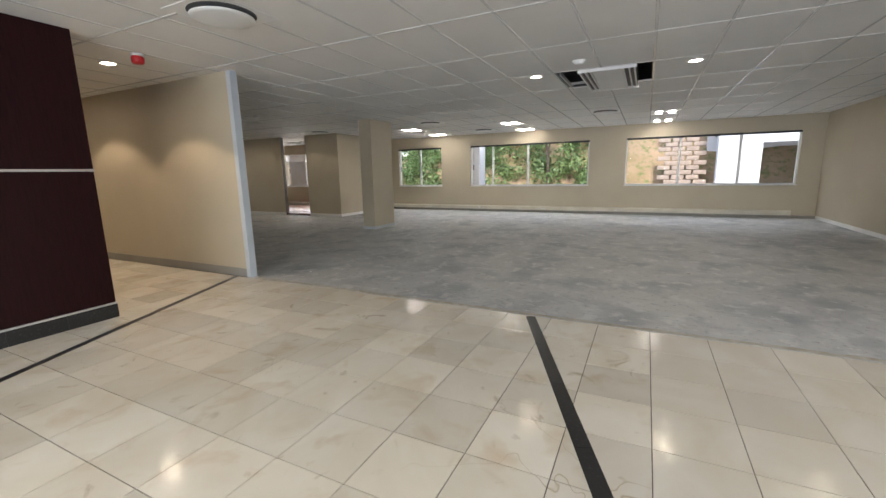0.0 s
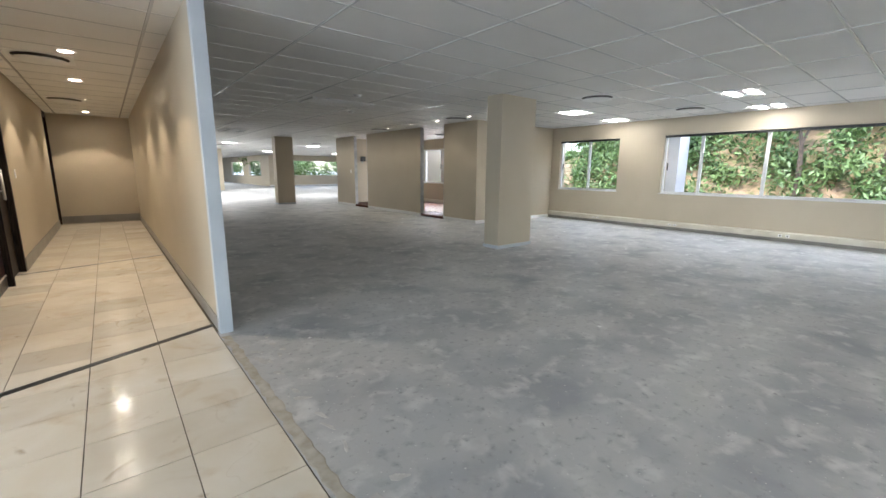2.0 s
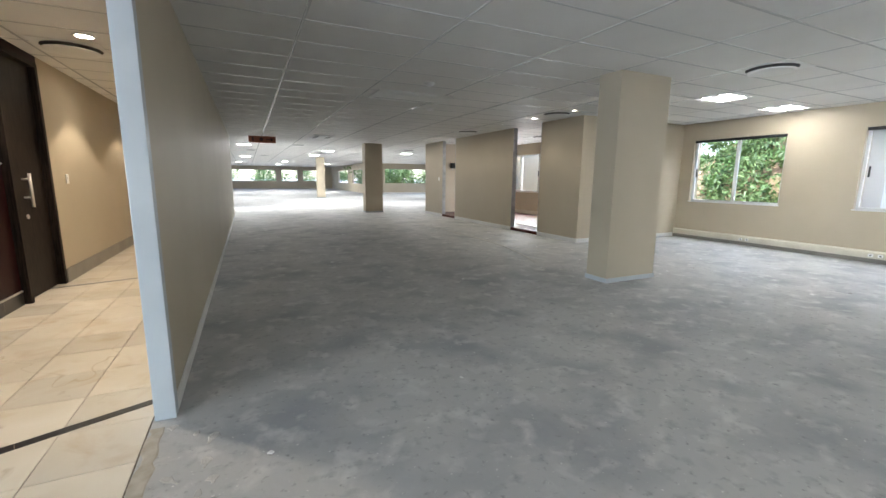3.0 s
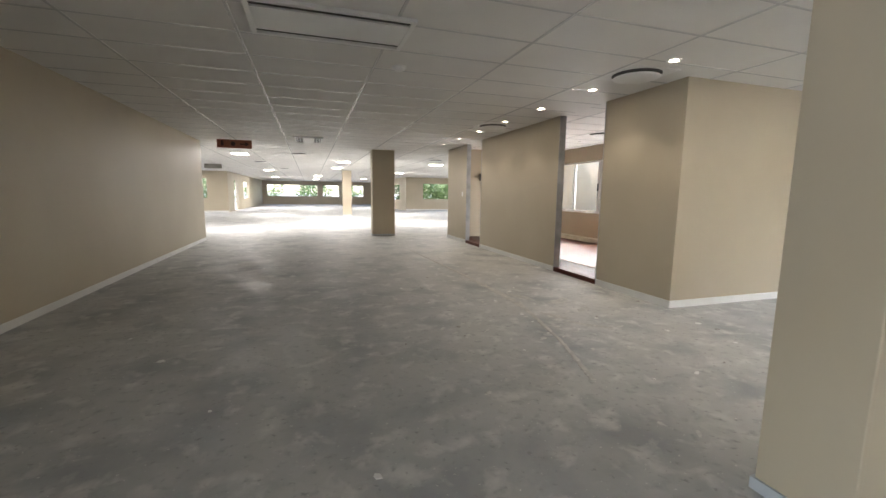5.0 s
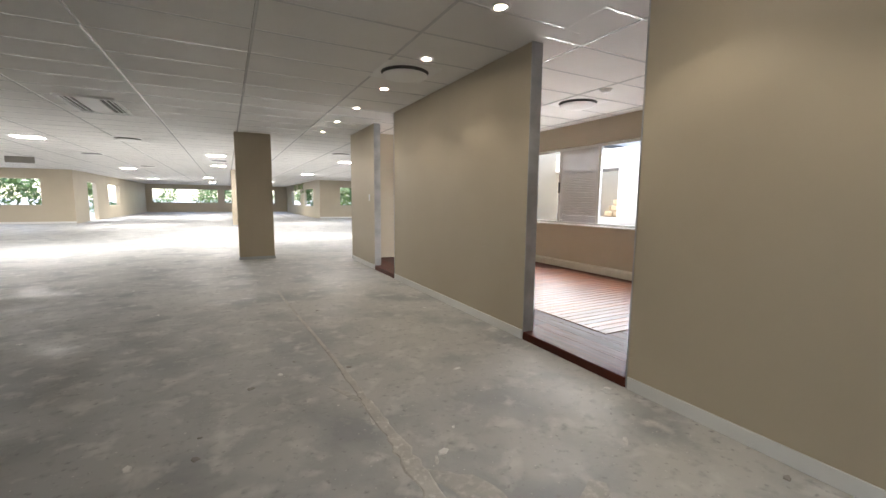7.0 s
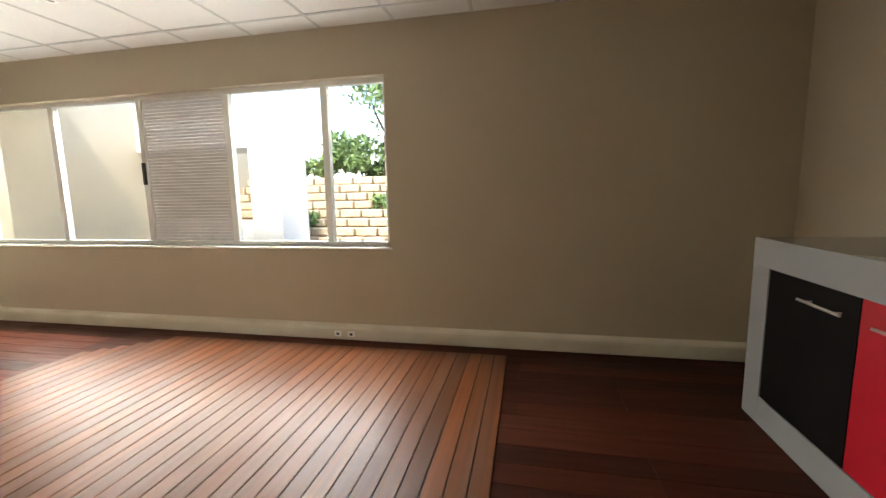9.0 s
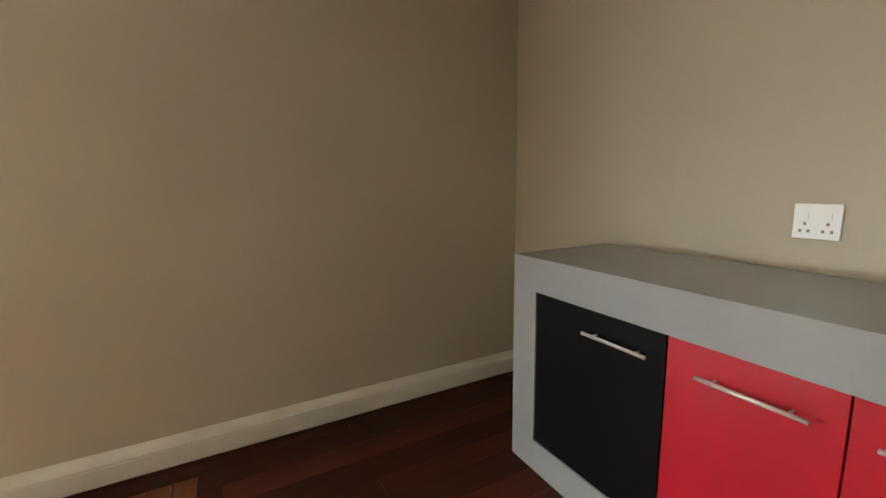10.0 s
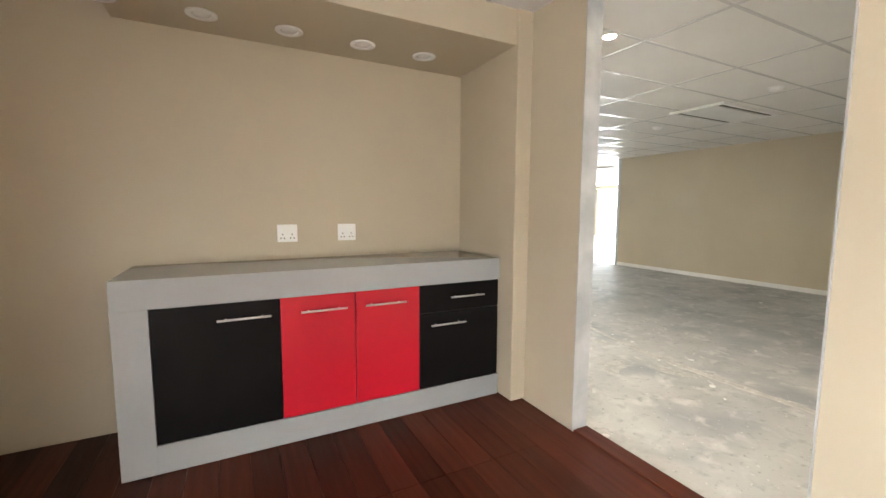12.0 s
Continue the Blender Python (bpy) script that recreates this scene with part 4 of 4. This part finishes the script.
# ---- adhesive strip at the tile edge, and the chased line patched across the screed ----
def ragged(name, pts, widths, mat, label, z=0.003, seed=1):
    q = random.Random(seed)
    bm = bmesh.new()
    rows = []
    for (xa, ya), (xb, yb), (wa, wb) in zip(pts, pts[1:], widths):
        L = math.hypot(xb - xa, yb - ya)
        n = max(2, int(L / 0.05))
        nx, ny = -(yb - ya) / L, (xb - xa) / L
        for i in range(n):
            k = i / n
            w = wa + (wb - wa) * k
            x, y = xa + (xb - xa) * k, ya + (yb - ya) * k
            l, r_ = w * q.uniform(0.55, 1.1), w * q.uniform(0.55, 1.1)
            rows.append([bm.verts.new((x + nx * l, y + ny * l, 0.0002)), bm.verts.new((x + nx * l * 0.8, y + ny * l * 0.8, z * q.uniform(0.6, 1.2))),
                         bm.verts.new((x - nx * r_ * 0.8, y - ny * r_ * 0.8, z * q.uniform(0.6, 1.2))), bm.verts.new((x - nx * r_, y - ny * r_, 0.0002))])
    for a, b in zip(rows, rows[1:]):
        for i in range(3):
            bm.faces.new((a[i], a[i + 1], b[i + 1], b[i]))
    bmesh.ops.recalc_face_normals(bm, faces=bm.faces)
    return single(name, bm, mat, label, "screed patch", kind="structure")


M_PATCH = add_bump(add_noise(add_noise(material("pale_adhesive", (0.56, 0.55, 0.52), 0.85), 6, (0.42, 0.415, 0.40)), 30, (0.66, 0.65, 0.62), 0.55, 0.7), 60, 0.6, 0.004)
M_PATCHEDGE = add_noise(material("brown_edge_adhesive", (0.36, 0.32, 0.25), 0.85), 12, (0.48, 0.45, 0.39))
ragged("screed_edge", [(3.615, -4.3), (3.615, 4.1)], [(0.035, 0.04)], M_PATCHEDGE, "worn adhesive strip along the tile edge", 0.002, 3)
ragged("screed_patch", [(8.53, 13.7), (8.67, 10.9), (8.70, 9.6), (8.70, 8.9)], [(0.015, 0.02), (0.02, 0.045), (0.05, 0.06)], M_PATCH, "patched chase line across the bare screed", 0.005, 4)
ragged("screed_patch", [(8.70, 8.9), (8.62, 8.4), (8.45, 7.6), (8.2, 6.8)], [(0.06, 0.03), (0.03, 0.02), (0.02, 0.03)], M_PATCH, "patched chase line across the bare screed", 0.005, 5)
M_CHALK = add_noise(add_noise(material("chalky_stain", (0.47, 0.465, 0.445), 0.85), 9, (0.38, 0.38, 0.37)), 30, (0.56, 0.55, 0.53), 0.5, 0.7)
M_SMEAR = add_noise(material("white_scrape", (0.62, 0.62, 0.60), 0.8), 40, (0.48, 0.48, 0.46))
for i in range(48):
    q = random.Random(50 + i)
    x, y = q.gauss(8.4, 0.65), q.gauss(8.0, 0.8)
    a = q.uniform(0, 3.1)
    a = 0.75 + q.gauss(0, 0.35)
    L = q.uniform(0.04, 0.14)
    ragged("screed_patch", [(x, y), (x + math.cos(a) * L * 0.5, y + math.sin(a) * L * 0.5), (x + math.cos(a + 0.08) * L, y + math.sin(a + 0.08) * L)], [(0.006, q.uniform(0.010, 0.030)), (q.uniform(0.010, 0.030), 0.004)], M_SMEAR, "thin pale adhesive smear on the bare screed", 0.002, 60 + i)

for i, (x, y, a, L, w) in enumerate(((9.05, 8.75, 0.3, 0.45, 0.13), (8.95, 8.95, 1.9, 0.5, 0.10), (8.75, 8.45, -1.2, 0.4, 0.07), (9.2, 8.35, 0.6, 0.35, 0.09), (8.7, 9.9, 1.7, 0.6, 0.04), (8.85, 8.1, -1.0, 0.5, 0.05))):
    ragged("screed_patch", [(x, y), (x + math.cos(a) * L * 0.4, y + math.sin(a) * L * 0.4), (x + math.cos(a + 0.2) * L, y + math.sin(a + 0.2) * L)], [(w * 0.2, w), (w, w * 0.15)], M_CHALK, "thin chalky adhesive stain beside the chase line", 0.0012, 800 + i)
for i in range(60):
    q = random.Random(300 + i)
    x, y = 3.68 + abs(q.gauss(0, 0.13)), q.uniform(-2.0, 4.0)
    a = 1.57 + q.gauss(0, 0.5)
    L = q.uniform(0.05, 0.22)
    ragged("screed_patch", [(x, y), (x + math.cos(a) * L * 0.5, y + math.sin(a) * L * 0.5), (x + math.cos(a + 0.1) * L, y + math.sin(a + 0.1) * L)], [(0.006, q.uniform(0.01, 0.035)), (q.uniform(0.01, 0.035), 0.004)], M_PATCH, "scraped pale adhesive beside the tile edge", 0.0018, 400 + i)

# ---- timber floor of the side room ----
deck = single("floor_timber", box(10.42, W, 8.33, 16.3, 0.0, DECK - 0.022), M_GAP, "dark red-brown timber board floor with a lighter deck panel", "floor", kind="structure")
g = random.Random(5)
cols = 21
bw = (W - 0.002 - 10.425) / cols
lengths = {}
for i in range(cols):
    y = 8.335
    x = 10.425 + bw * i
    while y < 16.28:
        L = min(g.choice((1.2, 1.8, 2.4)), 16.295 - y)
        if L not in lengths:
            lengths[L] = mesh_of("board", box(0.0012, bw - 0.0012, 0.001, L - 0.001, 0, 0.018), M_WOOD)
        o = new("board", lengths[L])
        o.parent = deck
        o.location = (x, y, DECK - 0.024)
        y += L
DX = 10.95
panel = part("deck_panel", box(DX, 13.21, 10.235, 13.06, DECK - 0.0055, DECK - 0.0045), M_GAP, deck, "lighter orange deck panel")
me_edge = mesh_of("deck_board", box(DX, 13.22, 0, 0.087, 0, 0.006), M_DECK)
y = 10.235
while y < 13.62:
    if y < 13.1:
        o = new("deck_board", me_edge)
    else:
        o = new("deck_board", mesh_of("deck_board", box(DX, 13.22 - (y - 13.05) * 0.9, 0, 0.087, 0, 0.006), M_DECK))
    o.parent = panel
    o.location = (0, y, DECK - 0.0045)
    y += 0.0945

# ---- marble tiles of the entrance hall ----
g = random.Random(6)
tile_mesh = mesh_of("tile", box(0.0026, 0.3974, 0.0026, 0.3974, 0, 0.0065), M_TILE)
rest = bmesh.new()
i = 0
while i < 20:
    x = 3.57 - 0.4 * (i + 1)
    j = -10
    while j < 36:
        y = 1.79 + 0.4 * j
        if not (x < 1.75 and y > 3.9) and y < 13.75:
            if x > -0.9 and -0.9 < y < 8.0:
                o = new("tile", tile_mesh)
                o.parent = hall_floor
                o.location = (x, y, -0.0065 + g.uniform(0, 0.0006))
            else:
                bm_box(rest, x + 0.0026, x + 0.3974, y + 0.0026, y + 0.3974, -0.0065, 0.0)
        j += 1
    i += 1
tagged(part("tile_rest", rest, M_TILEREST, hall_floor), kind="stuff")


def inlay(x0, y0, x1, y1, w):
    d = Vector((x1 - x0, y1 - y0, 0))
    L = d.length
    k = max(1, round(L / 0.6))
    s = thing("floor_inlay", (x0, y0, 0.0), "black granite inlay strip across the marble floor", "inlay", "", "structure")
    s.rotation_euler = (0, 0, math.atan2(d.y, d.x))
    for i in range(k):
        part("inlay_tile", box(L * i / k + 0.001, L * (i + 1) / k - 0.001, -w / 2, w / 2, 0, 0.0022), M_STRIP, s)


inlay(-1.0, -1.46, 3.55, 0.375, 0.085)
inlay(-1.0, 2.52, 3.588, 4.39, 0.06)
inlay(1.95, 7.75, 3.588, 8.21, 0.05)
